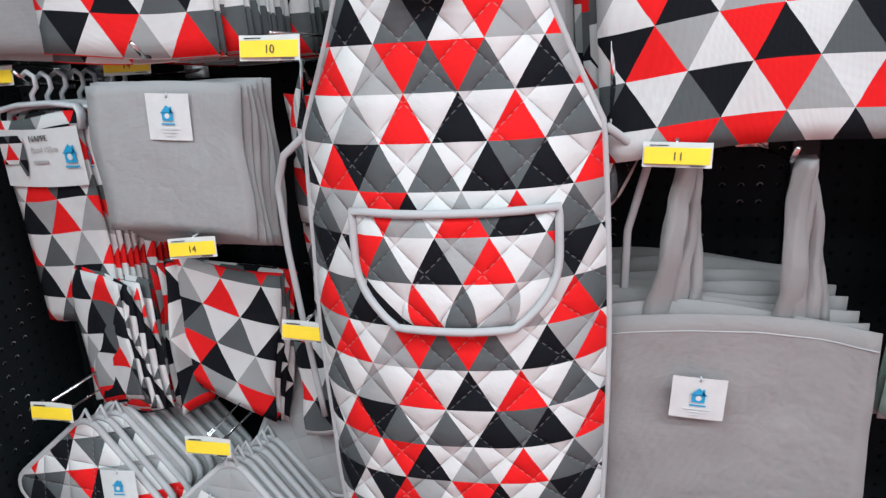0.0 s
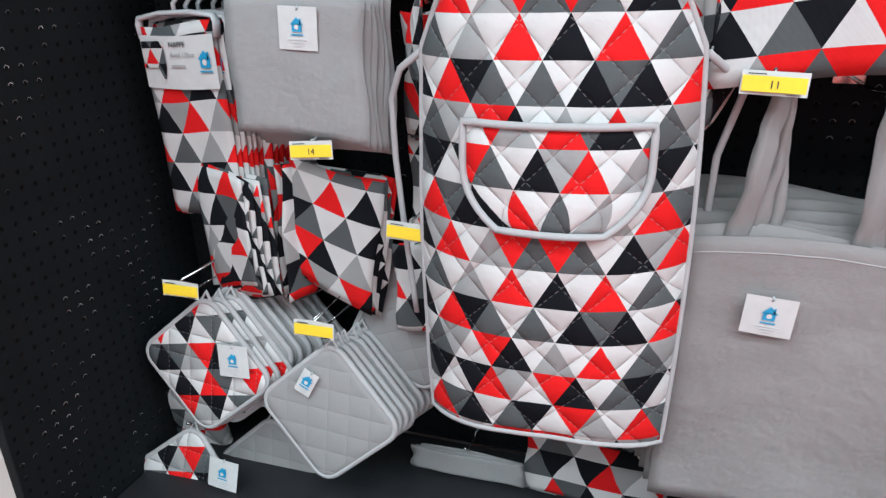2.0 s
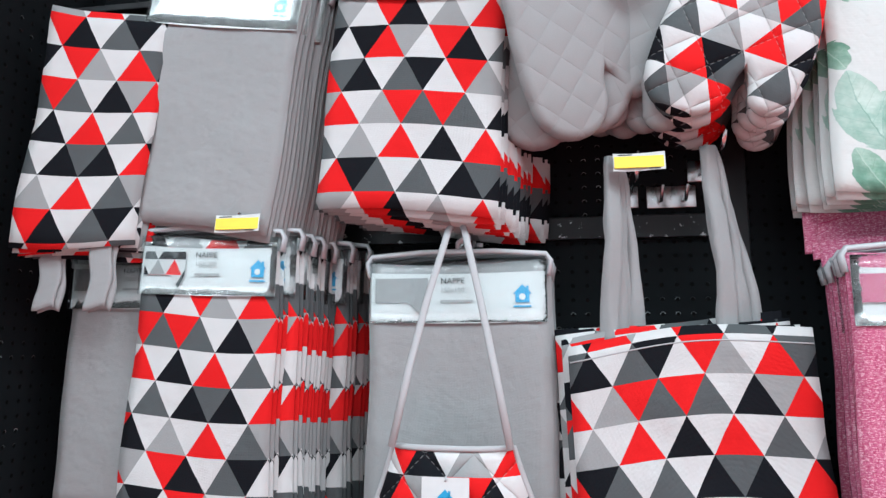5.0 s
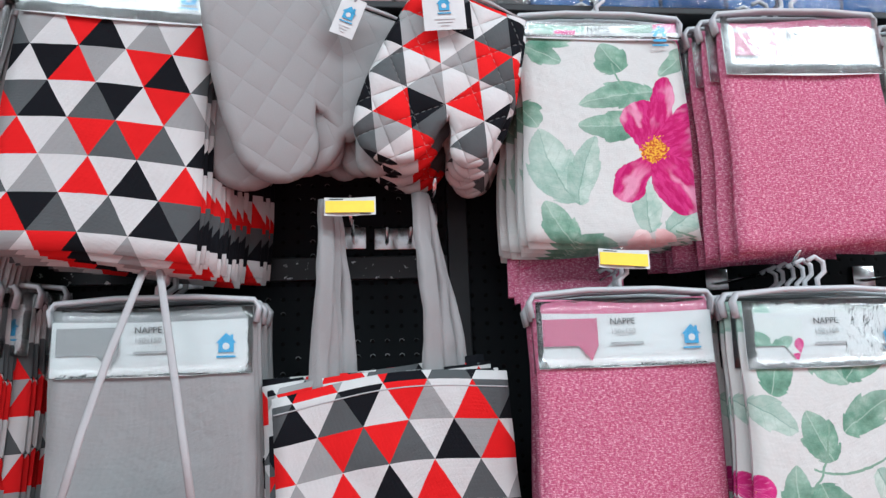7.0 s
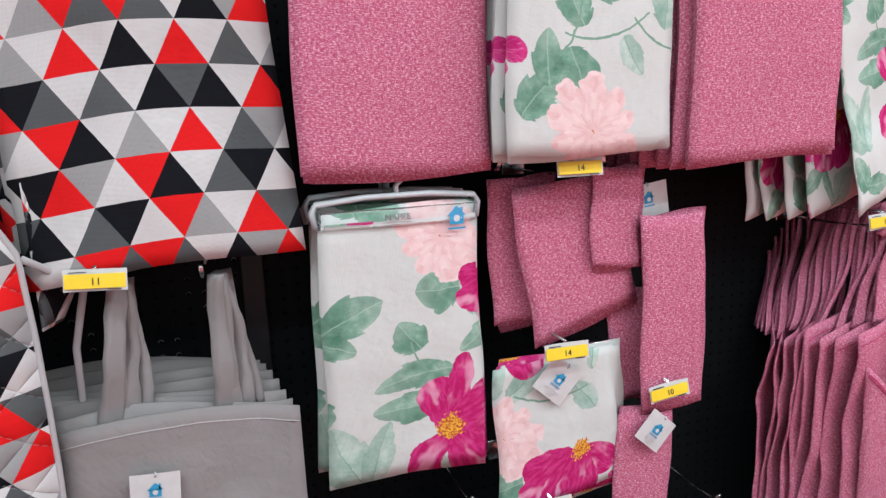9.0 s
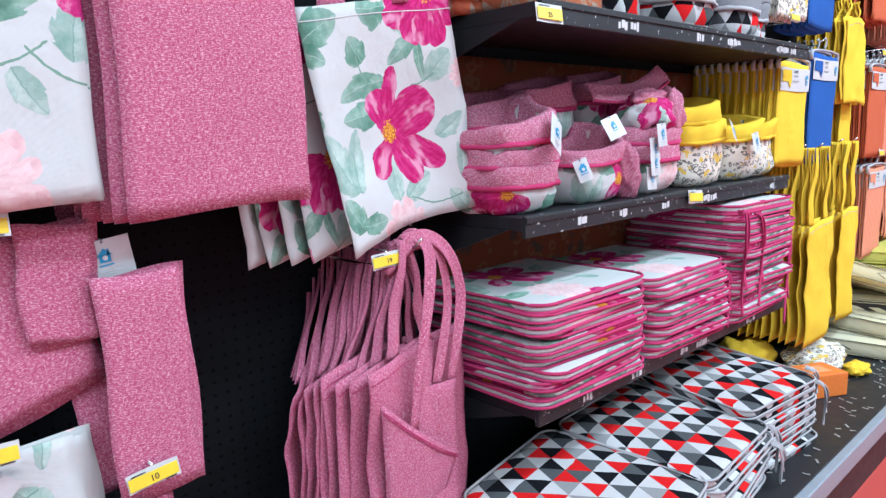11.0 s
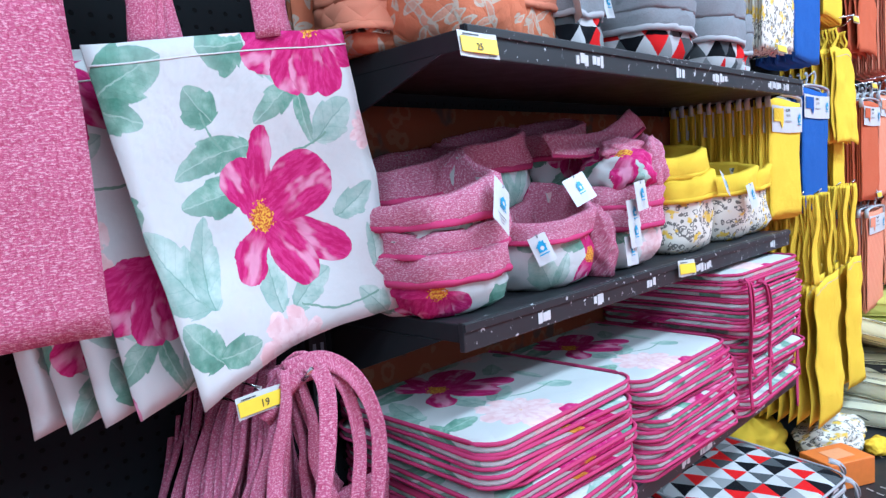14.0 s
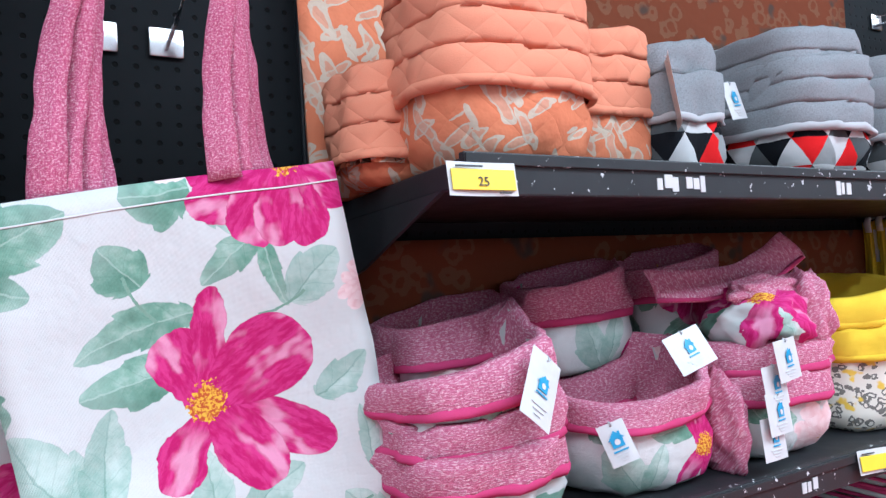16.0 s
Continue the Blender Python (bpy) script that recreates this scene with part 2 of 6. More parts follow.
def floral_print(name, great):
    """Watercolour flowers and leaves on white cotton, in a repeat of 0.44 by 0.50 m: the great open flower, or the peony sprays."""
    n = Nodes(name, 0.85)
    uv = n.uv()
    blot = n.noise(uv, 38, 4, 0.6)
    soft = n.noise(uv, 16, 4, 0.6)
    off = n.m("MULTIPLY", n.m("SUBTRACT", blot, 0.5), 0.010)
    px, py, _ = n.xyz(uv)
    x = n.m("ADD", px, off)
    y = n.m("ADD", py, n.m("MULTIPLY", n.m("SUBTRACT", soft, 0.5), 0.018))
    col = n.mix(n.m("MULTIPLY", soft, 0.3), (0.585, 0.605, 0.590), (0.525, 0.555, 0.540))
    wash = n.m("ADD", n.m("MULTIPLY", blot, 0.7), n.m("MULTIPLY", soft, 0.3))
    green = n.ramp(wash, [(0.34, (0.070, 0.185, 0.125)), (0.5, (0.16, 0.33, 0.24)), (0.66, (0.36, 0.50, 0.42))])
    pale = n.ramp(wash, [(0.36, (0.24, 0.40, 0.33)), (0.6, (0.48, 0.60, 0.54))])

    motifs = {"leaf": leaf_group(False), "pale_leaf": leaf_group(True), "petal": petal_group()}

    def stamp(kind, values):
        """Lays one motif over the print so far, after the one before it."""
        nonlocal col, x
        node = n.t.nodes.new("ShaderNodeGroup")
        node.node_tree = motifs[kind]
        for key, v in dict(values, X=x, Y=y, Soft=soft, Under=col).items():
            n.put(node.inputs[key], v)
        col, x = node.outputs["Colour"], n.m("ADD", x, node.outputs["Order"])

    def leaf(bx, by, tx, ty, wid, faint):
        lng, turn = math.hypot(tx - bx, ty - by), math.atan2(ty - by, tx - bx)
        stamp("pale_leaf" if faint else "leaf", {"CX": bx, "CY": by, "Cos": math.cos(turn), "Sin": math.sin(turn), "Length": lng, "Width": wid, "Bend": 1.6 if wid > 0.02 else -2.0, "Wash": pale if faint else green})

    # leaves round the great flower, or those of the peony sprays
    for spray in () if not great else (
            (0.273, 0.429, 0.204, 0.429, 0.034, 0), (0.274, 0.406, 0.399, 0.361, 0.024, 1), (0.335, 0.372, 0.265, 0.326, 0.017, 0), 
            (0.335, 0.372, 0.352, 0.288, 0.011, 0), (0.066, 0.384, 0.157, 0.424, 0.030, 0), (0.061, 0.377, 0.114, 0.353, 0.018, 0), (0.208, 0.336, 0.176, 0.385, 0.026, 0),
            (0.355, 0.293, 0.414, 0.342, 0.025, 1), (0.257, 0.300, 0.134, 0.283, 0.020, 0), (0.237, 0.256, 0.130, 0.247, 0.024, 0), (0.363, 0.180, 0.422, 0.221, 0.018, 1)):
        leaf(*spray)
    for spray in () if not great else (
            (0.125, 0.126, 0.071, 0.239, 0.034, 1), (0.129, 0.122, 0.156, 0.229, 0.022, 1), (0.120, 0.057, 0.080, 0.125, 0.025, 0),
            (0.118, 0.065, 0.187, 0.055, 0.020, 0), (0.233, 0.075, 0.232, 0.158, 0.021, 1), (0.254, 0.072, 0.333, 0.112, 0.022, 1), 
            (0.408, 0.020, 0.370, 0.071, 0.020, 1), (0.408, 0.088, 0.404, 0.165, 0.011, 1), (0.042, 0.278, 0.072, 0.242, 0.022, 0)):
        leaf(*spray)
    for cx, cy, lng, wid, turn, faint in () if great else (
            (0.150, 0.605, 0.046, 0.026, 50, 0), (0.205, 0.630, 0.044, 0.028, -70, 0), (0.160, 0.655, 0.040, 0.022, 95, 0), (0.290, 0.655, 0.034, 0.016, -60, 1),
            (0.275, 0.760, 0.050, 0.025, 28, 0), (0.195, 0.735, 0.038, 0.024, 115, 0), (0.130, 0.760, 0.040, 0.022, -30, 1), (0.345, 0.730, 0.042, 0.024, 80, 1),
            (0.150, 0.830, 0.046, 0.026, 70, 0), (0.215, 0.840, 0.050, 0.028, -50, 0), (0.280, 0.835, 0.044, 0.024, 35, 0), (0.100, 0.900, 0.050, 0.028, 10, 1)):
        ca, sa = lng * math.cos(radians(turn)), lng * math.sin(radians(turn))
        leaf(cx - ca, cy - sa, cx + ca, cy + sa, wid, faint)
    for cx, cy, turn, arc in ((0.201, 0.324, -65, 0.05), (0.332, 0.052, -6, 0.12), (0.345, 0.290, 20, 0.05)) if great else ((0.25, 0.685, 10, 0.12), (0.20, 0.70, 70, 0.09), (0.33, 0.67, -30, 0.10)):
        a, b = spot(n, x, y, cx, cy, turn)
        bend = n.m("SUBTRACT", b, n.m("MULTIPLY", n.m("MULTIPLY", a, a), 3.5))
        line = n.m("MULTIPLY", n.m("LESS_THAN", n.m("ABSOLUTE", bend), 0.0016), n.m("LESS_THAN", n.m("ABSOLUTE", a), arc * 0.55))
        col = n.mix(line, col, (0.20, 0.34, 0.26))
    pink = n.ramp(wash, [(0.36, (0.42, 0.018, 0.135)), (0.52, (0.58, 0.045, 0.22)), (0.66, (0.74, 0.30, 0.44))])
    blush = n.ramp(wash, [(0.36, (0.74, 0.50, 0.50)), (0.6, (0.78, 0.64, 0.63))])
    for cx, cy, rad, petals, turn, faint, full in ((0.245, 0.010, 0.080, 9, 40, 1, 1), (0.435, 0.300, 0.034, 8, 20, 1, 1)) if great else ((0.228, 0.550, 0.090, 10, 15, 1, 1), (0.090, 0.660, 0.045, 3, 10, 0, 0), (0.355, 0.800, 0.062, 5, 40, 0, 0)):
        a, b = spot(n, x, y, cx, cy, turn)
        r = n.m("SQRT", n.m("ADD", n.m("MULTIPLY", a, a), n.m("MULTIPLY", b, b)))
        th = n.m("ADD", n.m("ARCTAN2", b, a), n.m("MULTIPLY", n.m("SUBTRACT", soft, 0.5), 0.9))
        lobe = n.m("POWER", n.m("ABSOLUTE", n.m("COSINE", n.m("MULTIPLY", th, petals / 2))), 0.55)
        uneven = n.m("ADD", 0.88, n.m("ADD", n.m("MULTIPLY", n.m("COSINE", n.m("ADD", n.m("MULTIPLY", th, 2.0), 1.0 + cx * 9)), 0.13), n.m("MULTIPLY", n.m("SUBTRACT", blot, 0.5), 0.12)))
        core = 0.66 if full else 0.20
        reach = n.m("MULTIPLY", n.m("ADD", core, n.m("MULTIPLY", lobe, 1 - core)), n.m("MULTIPLY", uneven, rad))
        streak = n.noise(n.vec(n.m("MULTIPLY", th, 2.4), n.m("MULTIPLY", r, 9.0)), 3.0, 3, 0.7)
        d = n.m("SUBTRACT", reach, r)
        tone = n.mix(n.m("MULTIPLY", step01(n, d, 0.0, 0.012), 0.25), blush if faint else pink, (0.72, 0.45, 0.46) if faint else (0.50, 0.02, 0.16))
        tone = n.mix(n.m("MULTIPLY", step01(n, streak, 0.52, 0.72), 0.6), tone, (0.76, 0.58, 0.60) if faint else (0.74, 0.40, 0.55))
        tone = n.mix(n.m("MULTIPLY", step01(n, n.m("SUBTRACT", 0.5, streak), 0.03, 0.16), 0.55), tone, (0.70, 0.46, 0.47) if faint else (0.34, 0.012, 0.11))
        if full:
            tier = n.m("FLOOR", n.m("ADD", n.m("DIVIDE", r, rad * 0.27), n.m("MULTIPLY", lobe, 0.7)))
            petal = n.m("ABSOLUTE", n.m("COSINE", n.m("ADD", n.m("MULTIPLY", th, petals / 2), n.m("MULTIPLY", tier, 1.57))))
            tone = n.mix(n.m("MULTIPLY", step01(n, n.m("SUBTRACT", 1.0, petal), 0.45, 0.98), 0.55), tone, (0.68, 0.41, 0.42) if faint else (0.30, 0.008, 0.09))
            tone = n.mix(n.m("MULTIPLY", step01(n, petal, 0.75, 1.0), 0.35), tone, (0.84, 0.70, 0.69) if faint else (0.76, 0.24, 0.42))
        col = n.mix(step01(n, d, 0.0, 0.002), col, tone)
        heart = n.m("LESS_THAN", n.m("ADD", r, n.m("MULTIPLY", n.m("SUBTRACT", n.noise(uv, 220, 2), 0.5), 0.028)), rad * (0.0 if faint else 0.17))
        col = n.mix(heart, col, n.mix(step01(n, n.noise(uv, 260, 2), 0.42, 0.58), (0.50, 0.12, 0.03), (0.74, 0.44, 0.05)))
    # the open flower and the half-hidden one above it: petals of their own length and breadth round a yellow heart
    for hx, hy, heart_size, petals in () if not great else ((0.246, 0.205, 0.019, ((107, 0.092, 0.030), (-32, 0.155, 0.027), (77, 0.128, 0.017), (-127, 0.100, 0.025), (-61, 0.126, 0.031), (24, 0.135, 0.043))),
                                       (0.377, 0.450, 0.016, ((-175, 0.112, 0.024), (-38, 0.090, 0.028), (-154, 0.126, 0.026), (-82, 0.108, 0.026), (-128, 0.112, 0.028), (-106, 0.104, 0.026)))):
        for turn, lng, wid in petals:
            stamp("petal", {"CX": hx, "CY": hy, "Cos": math.cos(radians(turn)), "Sin": math.sin(radians(turn)), "Length": lng, "Width": wid, "Seed": turn * 0.011})
        a, b = spot(n, x, y, hx, hy, 0)
        r = n.m("SQRT", n.m("ADD", n.m("MULTIPLY", a, a), n.m("MULTIPLY", b, b)))
        heart = n.m("LESS_THAN", n.m("ADD", r, n.m("MULTIPLY", n.m("SUBTRACT", n.noise(uv, 200, 2), 0.5), 0.034)), heart_size)
        col = n.mix(heart, col, n.mix(step01(n, n.noise(uv, 260, 2), 0.42, 0.58), (0.46, 0.09, 0.03), (0.74, 0.42, 0.05)))
    n.bump(n.m("ADD", n.m("ADD", n.noise(uv, 7, 4), n.m("MULTIPLY", n.m("ABSOLUTE", n.m("SUBTRACT", n.noise(uv, 4.5, 5, 0.6), 0.5)), 2.6)), n.m("MULTIPLY", weave(n, uv), 0.012)), 0.45, 0.012)
    return n.colour(col).mat


def sprig_print(name, ground, ink, ink2, scale=38.0, quilted=False):
    """Small scattered rings and sprigs."""
    n = Nodes(name, 0.85)
    uv = n.uv()
    vo = n.t.nodes.new("ShaderNodeTexVoronoi")
    vo.inputs["Scale"].default_value = scale
    n.put(vo.inputs["Vector"], n.vmath("ADD", uv, n.vec(n.m("MULTIPLY", n.noise(uv, 60, 2), 0.02), n.m("MULTIPLY", n.noise(uv, 47, 2), 0.02))))
    d = vo.outputs["Distance"]
    ring = n.m("LESS_THAN", n.m("ABSOLUTE", n.m("SUBTRACT", d, 0.36)), 0.10)
    col = n.mix(n.m("MULTIPLY", ring, 0.8), ground, ink)
    big = n.noise(uv, scale * 0.45, 2)
    col = n.mix(step01(n, big, 0.58, 0.66), col, ink2)
    if quilted:
        h, _ = quilt_height(n, uv, 0.05)
        n.bump(h, 0.5, 0.006)
    else:
        n.bump(n.noise(uv, 10, 3), 0.4, 0.01)
    return n.colour(col).mat


def leaf_outline_print(name, ground, ink):
    """Long leaves drawn in pale outline with a rib, lying at two slants on quilted cotton."""
    n = Nodes(name, 0.9)
    uv = n.uv()
    px, py, _ = n.xyz(n.vmath("ADD", uv, n.vec(n.m("MULTIPLY", n.noise(uv, 22, 2), 0.03), n.m("MULTIPLY", n.noise(uv, 19, 2), 0.03))))
    col = n.mix(n.noise(uv, 14, 4), tuple(0.86 * c for c in ground), tuple(1.1 * c for c in ground))
    for slant, size in ((32, 13.0), (118, 10.0)):
        c, sn = math.cos(radians(slant)), math.sin(radians(slant))
        a = n.m("ADD", n.m("MULTIPLY", px, c), n.m("MULTIPLY", py, sn))
        b = n.m("SUBTRACT", n.m("MULTIPLY", py, c), n.m("MULTIPLY", px, sn))
        vo = n.t.nodes.new("ShaderNodeTexVoronoi")
        vo.inputs["Scale"].default_value = size
        n.put(vo.inputs["Vector"], n.vec(a, n.m("MULTIPLY", b, 3.6)))
        line = n.m("LESS_THAN", n.m("ABSOLUTE", n.m("SUBTRACT", vo.outputs["Distance"], 0.33)), 0.05)
        body = n.m("LESS_THAN", vo.outputs["Distance"], 0.33)
        col = n.mix(n.m("MULTIPLY", body, 0.38), col, ink)
        col = n.mix(n.m("MULTIPLY", line, 0.95), col, ink)
    h, _ = quilt_height(n, uv, 0.05)
    n.bump(n.m("ADD", n.m("MULTIPLY", h, 0.4), n.m("MULTIPLY", n.noise(uv, 14, 4), 2.2)), 0.5, 0.007)
    return n.colour(col).mat


def stripe_print(name):
    n = Nodes(name, 0.85)
    uv = n.uv()
    x, y, _ = n.xyz(uv)
    s = n.m("FLOORED_MODULO", n.m("ADD", x, n.m("MULTIPLY", n.noise(uv, 8, 2), 0.01)), 0.075)
    dark = n.m("MULTIPLY", n.m("LESS_THAN", s, 0.024), n.m("GREATER_THAN", n.m("SINE", n.m("MULTIPLY", s, 800.0)), 0.1))
    n.bump(n.noise(uv, 12, 3), 0.4, 0.01)
    return n.colour(n.mix(dark, n.mix(n.noise(uv, 40), (0.62, 0.60, 0.40), (0.72, 0.71, 0.55)), (0.05, 0.05, 0.05))).mat


def painted_metal(name, c, rough=0.45, chips=0.0):
    n = Nodes(name, rough, 0.25)
    p = n.world()
    g = n.noise(p, 25, 4)
    col = n.mix(g, c, tuple(s * 1.5 + 0.004 for s in c))
    if chips:
        ch = step01(n, n.noise(p, 75, 3, 0.7), 0.70 - chips, 0.72 - chips)
        col = n.mix(ch, col, (0.55, 0.57, 0.58))
    n.bump(n.noise(p, 300, 2), 0.08, 0.001)
    n.put(n.b.inputs["Roughness"], n.m("ADD", rough - 0.1, n.m("MULTIPLY", g, 0.25)))
    return n.colour(col).mat


BOARD = (0.0058, 0.007, 0.0082)


def pegboard_paint(name, axis, glint):
    """Dark painted steel board punched on a 25 mm grid."""
    n = Nodes(name, 0.7, 0.10)
    p = n.xyz(n.world())
    u, w = (p[0], p[2]) if axis == "x" else (p[1], p[2])
    fu = n.m("SUBTRACT", n.m("FRACT", n.m("DIVIDE", u, 0.025)), 0.5)
    fw = n.m("SUBTRACT", n.m("FRACT", n.m("DIVIDE", w, 0.025)), 0.5)
    r = n.m("SQRT", n.m("ADD", n.m("MULTIPLY", fu, fu), n.m("MULTIPLY", fw, fw)))
    g = n.noise(n.world(), 12, 4)
    col = n.mix(g, BOARD, tuple(1.8 * s for s in BOARD))
    # light glinting on the holes: pale upper rims painted in, in random patches
    if glint is not None:
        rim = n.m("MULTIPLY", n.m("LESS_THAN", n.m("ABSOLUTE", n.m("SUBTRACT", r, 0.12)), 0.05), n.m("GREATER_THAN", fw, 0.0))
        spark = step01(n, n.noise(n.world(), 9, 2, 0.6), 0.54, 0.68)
        col = n.mix(n.m("MULTIPLY", rim, spark), col, glint)
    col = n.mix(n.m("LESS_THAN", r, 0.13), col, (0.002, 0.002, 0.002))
    n.bump(step01(n, r, 0.11, 0.17), 0.6, 0.002)
    return n.colour(col).mat


def simple(name, c, rough=0.5, metal=0.0, spec=0.5, grain=60.0):
    n = Nodes(name, rough, spec)
    n.b.inputs["Metallic"].default_value = metal
    g = n.noise(n.obj(), grain, 3)
    n.bump(g, 0.08, 0.002)
    return n.colour(n.mix(g, tuple(s * 0.88 for s in c), tuple(min(1, s * 1.08) for s in c))).mat


def clear_film(name, milky, gloss_rough=0.12, crease=0.35, ior=1.5, size=22.0, deep=0.012):
    """Thin clear plastic: mostly let through, with a wrinkled gloss."""
    n = Nodes(name, gloss_rough)
    t = n.t
    tr, gl, df, mx, mx2 = (t.nodes.new("ShaderNode" + s) for s in ("BsdfTransparent", "BsdfGlossy", "BsdfDiffuse", "MixShader", "MixShader"))
    tr.inputs[0].default_value, df.inputs[0].default_value, gl.inputs[0].default_value = (0.97, 0.98, 0.98, 1), (0.75, 0.77, 0.78, 1), (1, 1, 1, 1)
    gl.inputs["Roughness"].default_value = gloss_rough
    fr = t.nodes.new("ShaderNodeFresnel")
    fr.inputs[0].default_value = ior
    bp = t.nodes.new("ShaderNodeBump")
    bp.inputs["Strength"].default_value, bp.inputs["Distance"].default_value = crease, deep
    n.put(bp.inputs["Height"], n.noise(n.obj(), size, 4, 0.6))
    for s in (gl, fr):
        t.links.new(bp.outputs[0], s.inputs["Normal"])
    mx2.inputs[0].default_value = milky
    t.links.new(tr.outputs[0], mx2.inputs[1]), t.links.new(df.outputs[0], mx2.inputs[2])
    t.links.new(fr.outputs[0], mx.inputs[0]), t.links.new(mx2.outputs[0], mx.inputs[1]), t.links.new(gl.outputs[0], mx.inputs[2])
    t.links.new(mx.outputs[0], t.nodes["Material Output"].inputs[0])
    return n.mat


TRI = triangle_print("triangle_cotton")
TRI_SMALL = triangle_print("triangle_cotton_small", 0.0625, rise=0.87)
TRI_QUILT = triangle_print("triangle_quilted_cotton", 0.0598, True, rise=0.878)
GREY = plain_cloth("grey_cotton", (0.300, 0.303, 0.306))
TAUPE = plain_cloth("warm_grey_cotton", (0.262, 0.248, 0.248))
GREY_QUILT = plain_cloth("grey_quilted_cotton", (0.280, 0.281, 0.283), quilted=True)
GREY_TERRY = tweed("grey_plush", (0.24, 0.255, 0.27), (0.30, 0.315, 0.33), (0.18, 0.19, 0.20), 0.95, 700, 0.4)
BIND = plain_cloth("grey_binding", (0.40, 0.40, 0.41), wrinkle=0.1)
PINK = tweed("pink_tweed", (0.50, 0.125, 0.225), (0.75, 0.45, 0.53), (0.36, 0.050, 0.118))
PINK_BIND = plain_cloth("pink_binding", (0.46, 0.050, 0.145), wrinkle=0.1, fleck=0.25)
PINK_TERRY = tweed("pink_terry", (0.56, 0.165, 0.27), (0.80, 0.55, 0.62), (0.44, 0.09, 0.165), 0.95, 420.0, 0.9)
FLORAL = floral_print("floral_cotton", True)
PEONY = floral_print("peony_cotton", False)
ORANGE = plain_cloth("orange_plush", (0.66, 0.255, 0.155), 0.95, quilted=True)
RUST = plain_cloth("rust_cotton", (0.50, 0.12, 0.055), 0.9)
ORANGE_PRINT = leaf_outline_print("orange_leaf_cotton", (0.60, 0.195, 0.10), (0.50, 0.42, 0.33))
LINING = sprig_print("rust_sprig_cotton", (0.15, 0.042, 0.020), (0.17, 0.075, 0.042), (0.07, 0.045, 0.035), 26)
YELLOW = plain_cloth("yellow_cotton", (0.78, 0.54, 0.045), 0.88)
YELLOW_PRINT = sprig_print("yellow_sprig_cotton", (0.70, 0.67, 0.58), (0.05, 0.05, 0.05), (0.72, 0.50, 0.08), 60)
BLUE = plain_cloth("blue_cotton", (0.032, 0.105, 0.36), 0.85)
NAVY = plain_cloth("slate_blue_cotton", (0.045, 0.16, 0.40), 0.7)
MAUVE = plain_cloth("mauve_cotton", (0.52, 0.33, 0.35), 0.7)
BEIGE = plain_cloth("beige_cotton", (0.38, 0.36, 0.30), 0.7)
CARD_CLOTH = plain_cloth("white_cotton", (0.62, 0.63, 0.62), 0.85)
STRIPE = stripe_print("striped_cream_cotton")
LIME = plain_cloth("lime_cotton", (0.52, 0.50, 0.12), 0.88)
CARD = simple("white_card", (0.56, 0.57, 0.57), 0.45)
PALE = simple("pale_print", (0.55, 0.56, 0.57), 0.5)
THUMB_GREY = simple("grey_print", (0.33, 0.33, 0.33), 0.5)
TAG_YELLOW = simple("yellow_ink", (0.82, 0.60, 0.03), 0.45)
INK = simple("black_ink", (0.03, 0.03, 0.03), 0.5)
LOGO = simple("blue_ink", (0.02, 0.29, 0.52), 0.5)
CHROME = simple("zinc_wire", (0.62, 0.63, 0.64), 0.25, 1.0)
HANGER = simple("milky_plastic", (0.46, 0.48, 0.50), 0.25)
FILM = clear_film("clear_film", 0.0, 0.15, 0.25)
FILM_CREASED = clear_film("creased_clear_film", 0.06, 0.12, 1.0, 2.0, 14.0, 0.05)
STEEL = painted_metal("black_shelf_paint", (0.014, 0.015, 0.017), 0.42)
STEEL_CHIPPED = painted_metal("chipped_black_paint", (0.016, 0.018, 0.02), 0.4, 0.06)
RAIL = painted_metal("grey_edge_rail", (0.20, 0.23, 0.26), 0.35)
PEG = pegboard_paint("pegboard_paint", "x", None)
# bay one and the side panel have the bright hole glints in their colour
PEG_LIT = pegboard_paint("pegboard_paint_glint", "x", (0.40, 0.42, 0.43))
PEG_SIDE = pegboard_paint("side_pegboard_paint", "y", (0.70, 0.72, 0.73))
FLOOR_RED = simple("red_floor_vinyl", (0.52, 0.075, 0.06), 0.35, 0, 0.5, 3)
FLOOR_PALE = simple("pale_floor_tile", (0.62, 0.52, 0.49), 0.3, 0, 0.5, 3)
WALL_PAINT = simple("store_wall_paint", (0.55, 0.56, 0.57), 0.8, 0, 0.3, 2)
BOX_ORANGE = simple("orange_carton", (0.72, 0.19, 0.03), 0.5)


# ---- mesh helpers ----
def part(name, bm, material, parent=None, label="", smooth=True):
    """Links a bmesh as one mesh object, under a thing where one is given."""
    mesh = bpy.data.meshes.new(name)
    bm.normal_update()
    bm.to_mesh(mesh)
    bm.free()
    mesh.materials.append(material)
    if smooth:
        mesh.shade_smooth()
    ob = new(name, mesh)
    ob.parent = parent
    if label:
        ob["label"] = label
    return ob


def thing(name, m, label, category, group=""):
    ob = new(name)
    ob.matrix_basis = m
    ob.empty_display_size = 0.05
    return tagged(ob, label, category, group)


def fresh():
    bm = bmesh.new()
    bm.loops.layers.uv.new("UVMap")
    return bm


def box(bm, x0, x1, y0, y1, z0, z1, bevel=0.0):
    made = bmesh.ops.create_cube(bm, size=1.0)
    for v in made["verts"]:
        v.co = Vector((x0 + (v.co.x + 0.5) * (x1 - x0), y0 + (v.co.y + 0.5) * (y1 - y0), z0 + (v.co.z + 0.5) * (z1 - z0)))
    if bevel:
        es = list({e for v in made["verts"] for e in v.link_edges})
        bmesh.ops.bevel(bm, geom=es, offset=bevel, segments=2, affect="EDGES", profile=0.5)
    return bm


